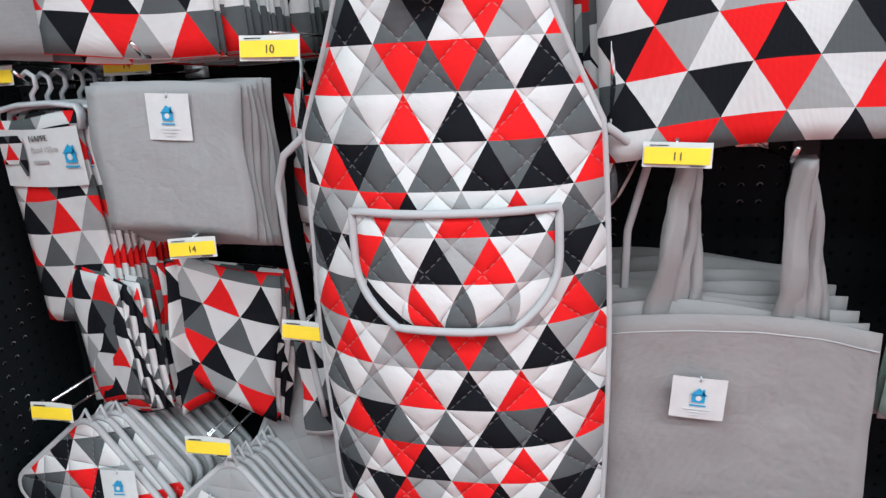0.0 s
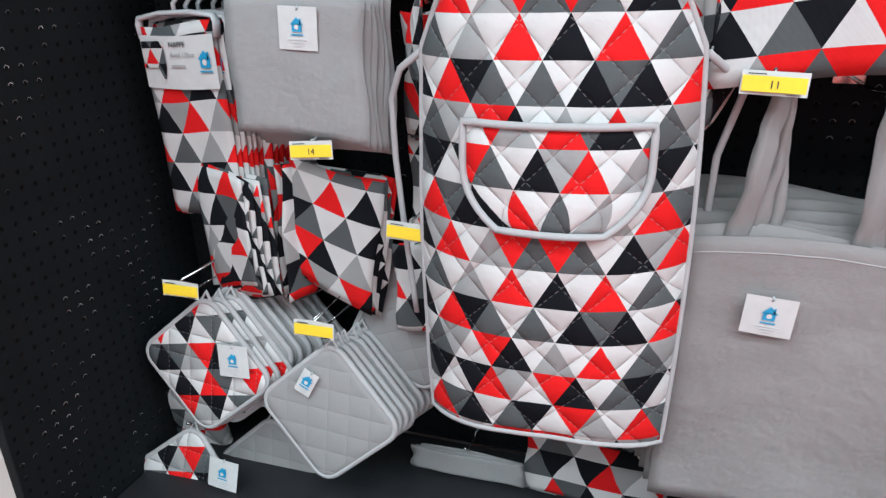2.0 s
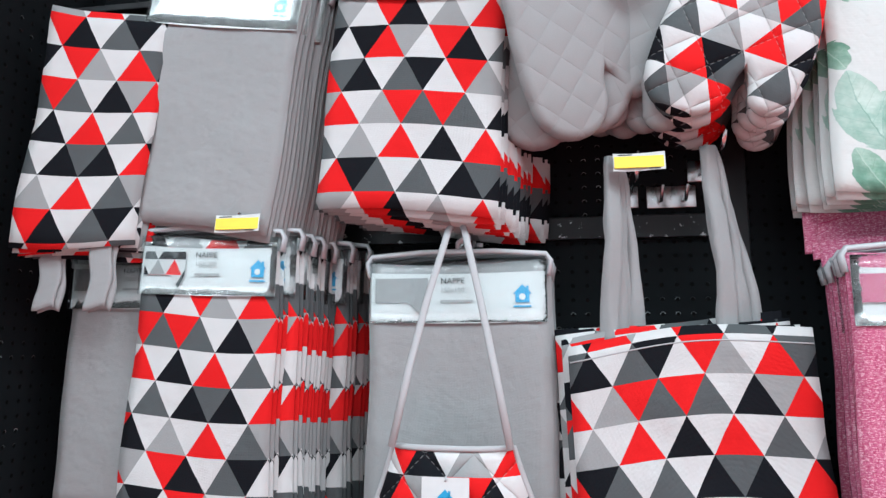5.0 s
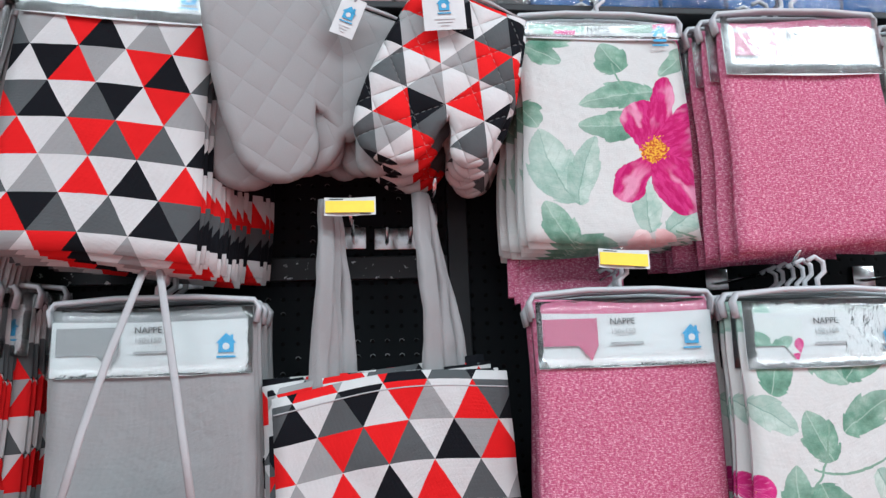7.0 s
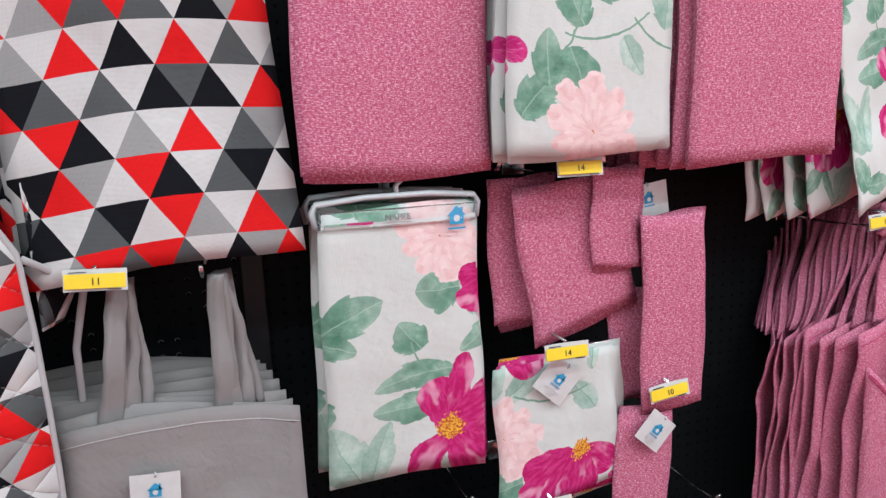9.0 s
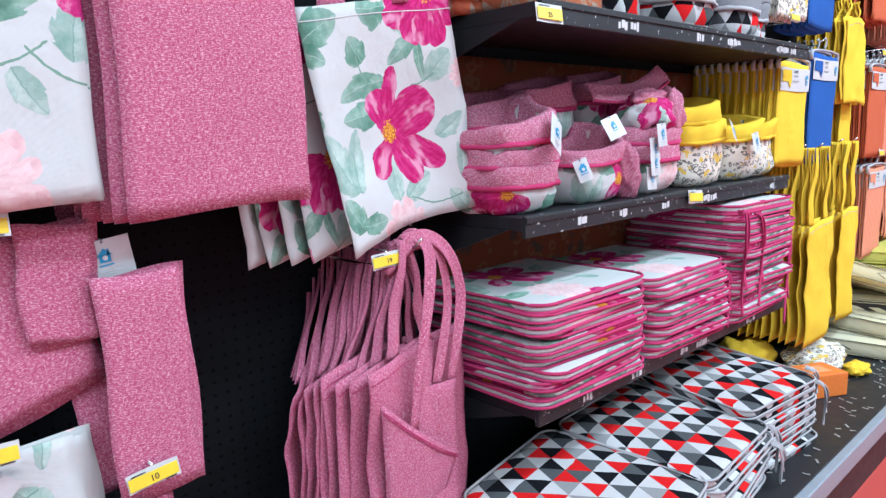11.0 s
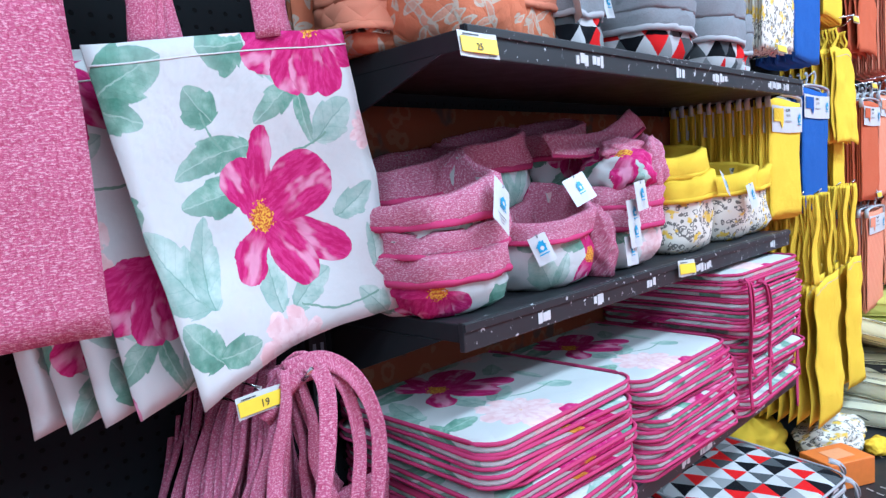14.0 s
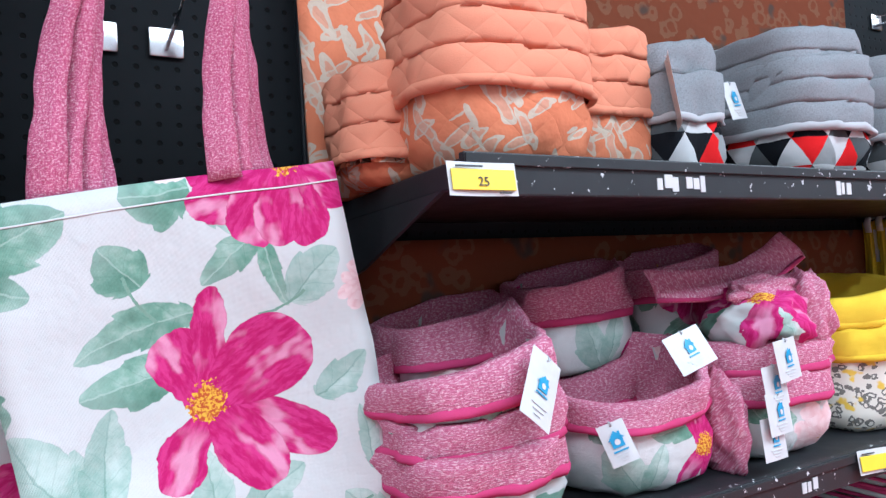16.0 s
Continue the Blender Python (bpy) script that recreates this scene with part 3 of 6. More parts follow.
def sheet(bm, f, nu, nv, thick, size, origin=(0.0, 0.0), puff=0.0):
    """A cloth of some thickness: f(u, v) gives the front; the rim is rounded, and puffed cloth swells in its middle. The print is laid out in metres."""
    uvl = bm.loops.layers.uv.active
    grid = []
    for back in (0, 1):
        rows = []
        for j in range(nv + 1):
            row = []
            for i in range(nu + 1):
                u, v = i / nu, j / nv
                rim = 1 - (1 - min(1, 16 * min(u, 1 - u, v, 1 - v))) ** 2
                p = Vector(f(u, v))
                half = 0.5 * thick * (0.35 + 0.65 * rim) + 0.5 * puff * (math.sin(math.pi * u) * math.sin(math.pi * v)) ** 0.5 if puff else 0.5 * thick * (0.35 + 0.65 * rim)
                row.append(bm.verts.new(p + Vector((0, half if back else -half, 0))))
            rows.append(row)
        grid.append(rows)

    def quad(vs, uvs):
        face = bm.faces.new(vs)
        for lp, (a, b) in zip(face.loops, uvs):
            lp[uvl].uv = (origin[0] + a * size[0], origin[1] + b * size[1])

    for back in (0, 1):
        g = grid[back]
        for j in range(nv):
            for i in range(nu):
                c = [(i, j), (i + 1, j), (i + 1, j + 1), (i, j + 1)]
                if back:
                    c.reverse()
                quad([g[b][a] for a, b in c], [(a / nu, b / nv) for a, b in c])
    ring = [(i, 0) for i in range(nu)] + [(nu, j) for j in range(nv)] + [(i, nv) for i in range(nu, 0, -1)] + [(0, j) for j in range(nv, 0, -1)]
    for (a, b), (c, d) in zip(ring, ring[1:] + ring[:1]):
        quad([grid[0][b][a], grid[1][b][a], grid[1][d][c], grid[0][d][c]], [(a / nu, b / nv), (a / nu, b / nv + 0.01), (c / nu, d / nv + 0.01), (c / nu, d / nv)])
    return bm


def tube(bm, pts, r, seg=8, closed=False, flat=1.0):
    """A round cord or wire along some points; flat under 1 makes a ribbon of it."""
    pts = [Vector(p) for p in pts]
    uvl = bm.loops.layers.uv.active
    rings, run = [], 0.0
    n = len(pts)
    for k, p in enumerate(pts):
        a = pts[(k - 1) % n] if closed or k else p
        b = pts[(k + 1) % n] if closed or k < n - 1 else p
        d = (b - a).normalized()
        side = d.cross(Vector((0, 1, 0)))
        side = side.normalized() if side.length > 0.05 else Vector((1, 0, 0))
        up = side.cross(d).normalized()
        run += (p - pts[k - 1]).length if k else 0
        rings.append(([bm.verts.new(p + r * (math.cos(2 * math.pi * s / seg) * side + flat * math.sin(2 * math.pi * s / seg) * up)) for s in range(seg)], run))
    pairs = list(zip(rings, rings[1:])) + ([(rings[-1], rings[0])] if closed else [])
    for (a, ra), (b, rb) in pairs:
        for s in range(seg):
            face = bm.faces.new([a[s], a[(s + 1) % seg], b[(s + 1) % seg], b[s]])
            for lp, (q, w) in zip(face.loops, ((s, ra), (s + 1, ra), (s + 1, rb), (s, rb))):
                lp[uvl].uv = (q / seg * 6.28 * r, w)
    if not closed:
        bm.faces.new(rings[0][0][::-1]), bm.faces.new(rings[-1][0])
    return bm


def rounded(w, h, r, steps=5):
    """The outline of a rounded rectangle about its middle."""
    out = []
    for cx, cz, a0 in ((w / 2 - r, h / 2 - r, 0), (-w / 2 + r, h / 2 - r, 90), (-w / 2 + r, -h / 2 + r, 180), (w / 2 - r, -h / 2 + r, 270)):
        for k in range(steps + 1):
            a = radians(a0 + 90 * k / steps)
            out.append((cx + r * math.cos(a), cz + r * math.sin(a)))
    return out


def pad(bm, outline, thick, inset, origin=(0.0, 0.0), turn=0.0):
    """A quilted flat shape in the xz plane, its faces swelling inward from the outline."""
    uvl = bm.loops.layers.uv.active
    face = bm.faces.new([bm.verts.new((x, 0, z)) for x, z in outline])
    bm.normal_update()
    if face.normal.y > 0:
        face.normal_flip()
    back = bmesh.ops.extrude_face_region(bm, geom=[face])
    bk = [g for g in back["geom"] if isinstance(g, bmesh.types.BMFace)][0]
    for v in bk.verts:
        v.co.y += thick * 0.3
    bm.normal_update()
    for fc, sgn in ((face, -1), (bk, 1)):
        bmesh.ops.inset_region(bm, faces=[fc], thickness=inset * 0.45, depth=0)
        for v in fc.verts:
            v.co.y += sgn * thick * 0.25
        bmesh.ops.inset_region(bm, faces=[fc], thickness=inset * 0.8, depth=0)
        for v in fc.verts:
            v.co.y += sgn * thick * 0.1
    bmesh.ops.recalc_face_normals(bm, faces=bm.faces)
    c, s = math.cos(turn), math.sin(turn)
    for fc in bm.faces:
        for lp in fc.loops:
            p = lp.vert.co
            lp[uvl].uv = (origin[0] + c * p.x - s * p.z, origin[1] + s * p.x + c * p.z)
    return bm


def wave(x, z, seed, amp=1.0):
    return amp * (noise.noise(Vector((x * 6, z * 6, seed))) + 0.45 * noise.noise(Vector((x * 17, z * 17, seed + 9))))


def text_part(words, x, y, z, size, parent, material=None, turn=0.0, align="LEFT"):
    data = bpy.data.curves.new("lettering", "FONT")
    data.body, data.size, data.align_x, data.extrude = words, size, align, 0.0002
    data.materials.append(material or INK)
    ob = new("lettering", data)
    ob.parent = parent
    ob.matrix_basis = pose(x, y, z, 90, 0, turn)
    return ob


def logo_part(x, y, z, s, parent, name="logo"):
    """A plain little house in blue with a pale door."""
    bm = fresh()
    box(bm, x - 0.40 * s, x + 0.40 * s, y, y + 0.0006, z - 0.45 * s, z + 0.10 * s)
    vs = [bm.verts.new(p) for p in ((x - 0.55 * s, y, z + 0.05 * s), (x + 0.55 * s, y, z + 0.05 * s), (x, y, z + 0.60 * s))]
    bm.faces.new(vs)
    box(bm, x + 0.22 * s, x + 0.36 * s, y, y + 0.0006, z + 0.1 * s, z + 0.5 * s)
    box(bm, x - 0.5 * s, x + 0.5 * s, y, y + 0.0006, z - 0.72 * s, z - 0.62 * s)
    part(name, bm, LOGO, parent, smooth=False)
    bm = fresh()
    ring = [(x + 0.19 * s * math.cos(a * 0.5236), y - 0.0006, z - 0.12 * s + 0.19 * s * math.sin(a * 0.5236)) for a in range(12)]
    bm.faces.new([bm.verts.new(p) for p in ring])
    part("emblem", bm, CARD, parent, smooth=False)


def swing_tag(m, w=0.062, h=0.06, label="white card swing tag with a blue house emblem", thick=0.0007):
    """A square brand tag that hangs on a product, in its own frame."""
    ob = thing("swing_tag", m, label, "tag", "brand tags")
    bm = fresh()
    sheet(bm, lambda u, v: ((u - 0.5) * w, 0.004 * (u - 0.5) ** 2, (v - 0.5) * h), 6, 6, thick, (w, h))
    part("card", bm, CARD, ob, smooth=False)
    logo_part(0, -0.0022, 0.004, 0.019, ob)
    bm = fresh()
    for k, f in enumerate((0.5, 0.36, 0.22)):
        box(bm, -w * f / 2, w * f / 2, -0.0016, -0.0010, -h * (0.27 + 0.07 * k), -h * (0.25 + 0.07 * k))
    part("print_bar", bm, PALE, ob, smooth=False)
    bm = fresh()
    tube(bm, [(0, 0.0, h * 0.42), (0.002, -0.002, h * 0.46), (0, 0.002, h * 0.52)], 0.0014, 6)
    part("fastener", bm, HANGER, ob)
    return ob


# ---- hooks with their price tags ----
def hook(x, z, reach, price="", tag_turn=0.0, tag=True, bare=False):
    """A double wire hook from the pegboard, with a price tag at its tip."""
    ob = thing("display_hook", pose(x, WALL_Y, z), "zinc wire display hook on black pegboard" + (" with yellow price tag" if tag else ""), "hook", "display hooks")
    bm = fresh()
    box(bm, -0.022, 0.022, -0.006, -0.001, -0.02, 0.02, 0.002)
    part("back_plate", bm, CHROME, ob)
    bm = fresh()
    tube(bm, [(0, -0.004, -0.008), (0, -reach * 0.5, -0.010), (0, -reach + 0.02, -0.006), (0, -reach, 0.012)], 0.0030, 8)
    part("prong", bm, CHROME, ob)
    if tag:
        bm = fresh()
        tube(bm, [(0, -0.004, 0.012), (0, -reach * 0.5, 0.022), (0, -reach - 0.012, 0.024)], 0.0022, 8)
        part("tag_arm", bm, CHROME, ob)
        c = part("tag_card", sheet(fresh(), lambda u, v: ((u - 0.5) * 0.074, 0.003 * math.sin(4 * u), (v - 0.5) * 0.028), 6, 3, 0.0008, (0.074, 0.028)), CARD, ob, smooth=False)
        c.matrix_basis = pose(0, -reach - 0.016, 0.008, -8, tag_turn, 0)
        part("yellow_band", box(fresh(), -0.0355, 0.0355, -0.0022, -0.0010, -0.0105, 0.0080, 0.0004), TAG_YELLOW, c, smooth=False)
        part("small_print", box(fresh(), -0.030, -0.010, -0.0024, -0.0012, 0.0095, 0.0108), INK, c, smooth=False)
        part("small_print", box(fresh(), 0.014, 0.030, -0.0028, -0.0012, -0.0125, -0.0115), INK, c, smooth=False)
        if price:
            text_part(price, -0.006, -0.0030, -0.006, 0.013, c)
    return ob


def shelf_ticket(x, y, z, price="", turn=0.0, tilt=0.0):
    ob = thing("price_ticket", pose(x, y, z, tilt, turn, 0), "yellow and white paper price ticket clipped to the shelf edge", "price tag", "price tickets")
    part("card", sheet(fresh(), lambda u, v: ((u - 0.5) * 0.078, 0.002 * math.sin(3 * u), (v - 0.5) * 0.034), 6, 3, 0.0008, (0.078, 0.034)), CARD, ob, smooth=False)
    part("yellow_band", box(fresh(), -0.036, 0.036, -0.0024, -0.0012, -0.012, 0.009, 0.0004), TAG_YELLOW, ob, smooth=False)
    part("small_print", box(fresh(), -0.030, 0.000, -0.0026, -0.0012, 0.0112, 0.0128), INK, ob, smooth=False)
    part("small_print", box(fresh(), 0.016, 0.030, -0.0026, -0.0012, -0.0150, -0.0138), INK, ob, smooth=False)
    if price:
        text_part(price, -0.008, -0.0034, -0.008, 0.013, ob)
    return ob


# ---- hanging goods ----
def nappe_pack(m, cloth, cloth_name, w=0.262, h=0.43, thumb=None, origin=(0.0, 0.0), seed=1.0, size_words="150x150", band=0.075, wrapped=True):
    """A folded tablecloth on a milky hanger, with a printed card band over its top in clear film."""
    ob = thing("packed_tablecloth", m, "folded " + cloth_name + " tablecloth on plastic hanger with card band", "tablecloth", "packed tablecloths")
    bw = w * 0.985
    for k in range(3):
        dx, drop, kk = 0.004 * k, 0.006 * (k % 2), k
        part("folded_cloth", sheet(fresh(), lambda u, v: ((u - 0.5) * bw * (1 + 0.05 * (1 - v)) + dx + 0.002 * math.sin(9 * v + seed), 0.0085 * kk + wave(u * w, v * h, seed + kk, 0.0045) - 0.006 * (1 - v) ** 3 * math.sin(3 * u + seed), -0.012 - drop - (1 - v) * (h - 0.012) + 0.005 * math.sin(4 * u + seed + kk)), 14, 18, 0.008, (bw, h), (origin[0], origin[1])), cloth, ob)
    bm = fresh()
    sheet(bm, lambda u, v: ((u - 0.5) * w * 0.97, -0.0085 + wave(u * w, v * 0.1, seed + 3, 0.0015), -0.028 - (1 - v) * band - 0.003 * math.sin(3 * u)), 12, 4, 0.0012, (w, band))
    c = part("card_band", bm, CARD, ob, "white printed card band", False)
    bm = fresh()
    outline = [(-0.46, -0.12), (-0.16, -0.12), (-0.16, -0.62), (-0.20, -0.90), (-0.27, -0.62), (-0.46, -0.62)]
    face = bm.faces.new([bm.verts.new((px * w, -0.0118, -0.028 + pz * band)) for px, pz in outline])
    uvl = bm.loops.layers.uv.active
    for lp in face.loops:
        lp[uvl].uv = (lp.vert.co.x * 2.2, lp.vert.co.z * 2.2)
    part("print_picture", bm, thumb or cloth, c, smooth=False)
    text_part("NAPPE", -0.09 * w, -0.0118, -0.028 - 0.24 * band, 0.0125, c)
    text_part(size_words, -0.09 * w, -0.0118, -0.028 - 0.42 * band, 0.0105, c, THUMB_GREY)
    bars = fresh()
    box(bars, -0.09 * w, 0.09 * w, -0.0120, -0.0110, -0.028 - 0.62 * band, -0.028 - 0.57 * band)
    part("print_bar", bars, THUMB_GREY, c, smooth=False)
    logo_part(0.36 * w, -0.0120, -0.028 - 0.48 * band, 0.026, c)
    bm = fresh()
    tube(bm, [(-w * 0.50, 0.0, -0.034), (-w * 0.515, 0, -0.012), (-w * 0.49, 0, -0.002), (-w * 0.2, 0, 0.004), (w * 0.2, 0, 0.004), (w * 0.49, 0, -0.002), (w * 0.515, 0, -0.012), (w * 0.50, 0, -0.034)], 0.0045, 8, flat=1.8)
    g = part("hanger_bar", bm, HANGER, ob, "milky plastic hanger")
    bm = fresh()
    tube(bm, [(0, 0, 0.004), (0.0, 0, 0.018), (0.012, 0, 0.028), (0.012, 0, 0.042), (0.0, 0, 0.050), (-0.012, 0, 0.044)], 0.0036, 8)
    part("hanger_hook", bm, HANGER, g)
    if not wrapped:
        return ob
    bm = fresh()
    sheet(bm, lambda u, v: ((u - 0.5) * w * 0.985, -0.0135 + wave(u * w * 2, v * 0.2, seed + 5, 0.0016), -0.012 - (1 - v) * (band + 0.018)), 14, 5, 0.0006, (w, h))
    film = part("film", bm, FILM, ob, "clear plastic film")
    film.visible_shadow = False
    return ob


def hang_row(ob, count, step=0.018, spread=0.004, drop=0.003, seed=0, shift=0.0):
    """Copies of a thing behind it on the same hook."""
    rng = random.Random(seed)
    base = ob.matrix_basis.copy()
    for k in range(1, count):
        j = pose(shift * k + rng.uniform(-spread, spread), step * k, rng.uniform(-drop, drop * 0.4), 0, rng.uniform(-1.2, 1.2), rng.uniform(-1.5, 1.5))
        copy_thing(ob, base @ j)


def strap_bunch(parent, material, x, z0, z1, width, y, top_x=None, count=3, seed=1.0, name="handle", lean=0.0):
    """A bag's handles: flat creased strips, gathered at the hook above and loose where they are sewn on."""
    top_x = x if top_x is None else top_x
    for k in range(count):
        s = (k - (count - 1) / 2) / max(1, count - 1)
        kk = k

        def f(u, v):
            g = math.sin(math.pi * v)
            cx = x + (top_x - x) * v ** (1.2 if count > 3 else 0.75) + s * width * (0.62 * (1 - v) + 0.16) + 0.10 * width * g * math.sin(3.1 * v + 2.3 * kk + seed) + 0.05 * width * noise.noise(Vector((v * 7, kk * 3.1, seed)))
            wd = width * (0.56 - 0.16 * v + 0.10 * noise.noise(Vector((v * 4, seed, kk))))
            crease = 0.007 * abs(2 * u - 1.0 + 0.5 * math.sin(2.4 * v + kk + seed))
            return (cx + (u - 0.5) * wd, y + 0.009 * kk + crease + 0.004 * math.sin(9 * v + kk + seed), z0 + (z1 - z0) * v)

        made = part(name, sheet(fresh(), f, 8, 18, 0.0022, (width, z1 - z0), (0.1 * k, 0)), material, parent)
    return made


def ribbon(name, parent, material, pts, width, seed=1.0, turn=0.0):
    """A flat strap laid smoothly through some points."""
    P = [Vector(p) for p in pts]
    P = [P[0] * 2 - P[1]] + P + [P[-1] * 2 - P[-2]]

    def at(v):
        q = min(len(P) - 3.0001, max(0.0, v * (len(P) - 3)))
        i, t = int(q), q - int(q)
        a, b, c, d = P[i:i + 4]
        return 0.5 * (2 * b + (c - a) * t + (2 * a - 5 * b + 4 * c - d) * t * t + (3 * b - 3 * c + d - a) * t ** 3)

    def f(u, v):
        p, along = at(v), at(min(1, v + 0.01)) - at(max(0, v - 0.01))
        side = along.cross(Vector((0, 1, 0)))
        side = side.normalized() if side.length > 1e-6 else Vector((1, 0, 0))
        w = (u - 0.5) * width * (1 + 0.12 * noise.noise(Vector((v * 5, seed, 0))))
        return p + side * w + Vector((0, 0.003 * math.sin(5 * u + seed + 6 * v) + turn * (u - 0.5) * width, 0))

    long = sum((b - a).length for a, b in zip(P[1:-2], P[2:-1]))
    return part(name, sheet(fresh(), f, 6, 30, 0.0026, (width, long), (0.3 * seed, 0)), material, parent)


def tote_bag(m, cloth, strap, label, w=0.335, h=0.42, handle=0.26, layers=3, origin=(0.0, 0.0), seed=1.0, group="hanging tote bags", fold=0.0, spread=0.17, flare=0.06, hang=True, sw=0.055, step=0.012, gather=None, dish=0.0, lean=0.0):
    """Cotton carrier bags: the body hangs from z 0 downward, its handles rise to the hook."""
    ob = thing("tote_bag", m, label, "bag", group)
    for k in range(layers - 1, -1, -1):
        kk = k
        body = part("body", sheet(fresh(), lambda u, v: ((u - 0.5) * w * (1 + flare * (1 - v)) - 0.008 * kk, step * kk + wave(u * w, v * h, seed + kk, 0.014) + fold * math.cos(6.3 * u + kk) * (1 - v) - 0.02 * (1 - v) ** 2 * math.sin(2.2 * u + 0.5 + kk * 0.3) + dish * (1 - (2.1 * u - 1.2) ** 2) * (1 - 0.6 * v * v), -(1 - v) * h + 0.006 * math.cos((u - 0.5) * 5 + kk) + 0.006 * kk + 0.007 * math.sin(3 * u + seed) * v), 18, 20, 0.006, (w, h), (origin[0] + 0.11 * kk, origin[1] + 0.05 * kk)), cloth, ob)
    bm = fresh()
    tube(bm, [(((u / 16) - 0.5) * w * 0.99, -0.0035 + wave(u / 16 * w, (1 - 0.022 / h) * h, seed, 0.014) + dish * 0.46 * (1 - (2.1 * u / 16 - 1.2) ** 2), -0.022 + 0.006 * math.cos((u / 16 - 0.5) * 5) + 0.007 * math.sin(3 * u / 16 + seed)) for u in range(17)], 0.0010, 6, flat=0.4)
    part("hem_seam", bm, CARD_CLOTH if cloth is FLORAL else (PINK_BIND if cloth is PINK else BIND), body)
    if hang:
        for k, sx in enumerate((-1, 1)):
            strap_bunch(ob, strap, sx * spread * 0.5, -0.01, handle, sw, 0.006, sx * spread * 0.42 + lean if gather is None else gather + 0.01 * sx, 4 if gather is None else 3, seed + k)
    return ob


def oven_mitt_outline():
    """Cuff above, fingers below and a thumb nearly as long beside them."""
    pts = [(-0.076, 0.132), (-0.02, 0.127), (0.03, 0.128), (0.086, 0.132), (0.100, 0.080), (0.113, 0.029), (0.118, -0.022), (0.115, -0.058)]
    pts += [(0.086 + 0.029 * math.cos(radians(a)), -0.078 + 0.030 * math.sin(radians(a))) for a in range(-10, -171, -20)]
    pts += [(0.050, -0.064), (0.041, -0.052), (0.036, -0.070)]
    pts += [(-0.026 + 0.061 * math.cos(radians(a)), -0.088 + 0.061 * math.sin(radians(a))) for a in range(-5, -176, -17)]
    return pts + [(-0.091, -0.045), (-0.090, 0.014), (-0.084, 0.082)]


def oven_mitt(m, cloth, label, mirror=1, seed=0.0, origin=(0.0, 0.0)):
    ob = thing("oven_mitt", m, label, "oven mitt", "oven mitts on a hook")
    outline = [(mirror * x, z) for x, z in oven_mitt_outline()]
    part("body", pad(fresh(), outline, 0.030, 0.010, origin), cloth, ob)
    bm = fresh()
    tube(bm, [(mirror * -0.076, 0.0, 0.132), (mirror * -0.02, -0.010, 0.128), (mirror * 0.03, -0.010, 0.129), (mirror * 0.086, 0, 0.132), (mirror * 0.03, 0.018, 0.129), (mirror * -0.02, 0.018, 0.128)], 0.0030, 8, True)
    part("cuff_binding", bm, BIND, ob)
    return ob


def pot_holder(m, cloth, label, w=0.185, turn=0.0, binding=None, origin=(0.0, 0.0)):
    """A quilted square with rounded corners and bound edges, hung by a loop at one corner."""
    ob = thing("pot_holder", m, label, "pot holder", "pot holders on a hook")
    out = rounded(w, w, 0.030, 5)
    a = radians(45)
    rot = [(x * math.cos(a) - z * math.sin(a), x * math.sin(a) + z * math.cos(a) - w * 0.66) for x, z in out]
    part("pad", pad(fresh(), rot, 0.014, 0.012, origin, a), cloth, ob)
    bm = fresh()
    tube(bm, [(x, 0.002, z) for x, z in rot], 0.0055, 8, True)
    part("binding", bm, binding or BIND, ob)
    bm = fresh()
    tube(bm, [(-0.004, 0.002, -0.03), (-0.010, 0, 0.0), (0.0, 0, 0.018), (0.010, 0, 0.0), (0.004, 0.002, -0.03)], 0.0032, 6)
    part("loop", bm, binding or BIND, ob)
    return ob


def napkin(m, cloth, label, w, h, layers=3, seed=1.0, origin=(0.0, 0.0), tip=0.0, skew=0.0, loose=0.004):
    """Folded cloth squares that hang flat, layer on layer."""
    ob = thing("folded_napkin", m, label, "napkin", "hanging napkins")
    for k in range(layers):
        kk = k
        part("cloth", sheet(fresh(), lambda u, v: ((u - 0.5) * w + 0.006 * kk + skew * (1 - v) * h + 0.003 * math.sin(8 * v + seed + kk), 0.006 * kk + wave(u * w, v * h, seed + kk, loose), -(1 - v) * (h + 0.004 * kk) + tip * (u - 0.5) * (1 - v) + 0.004 * math.sin(4 * u + kk + seed)), 12, 14, 0.005, (w, h), (origin[0], origin[1] + 0.03 * k)), cloth, ob)
    return ob


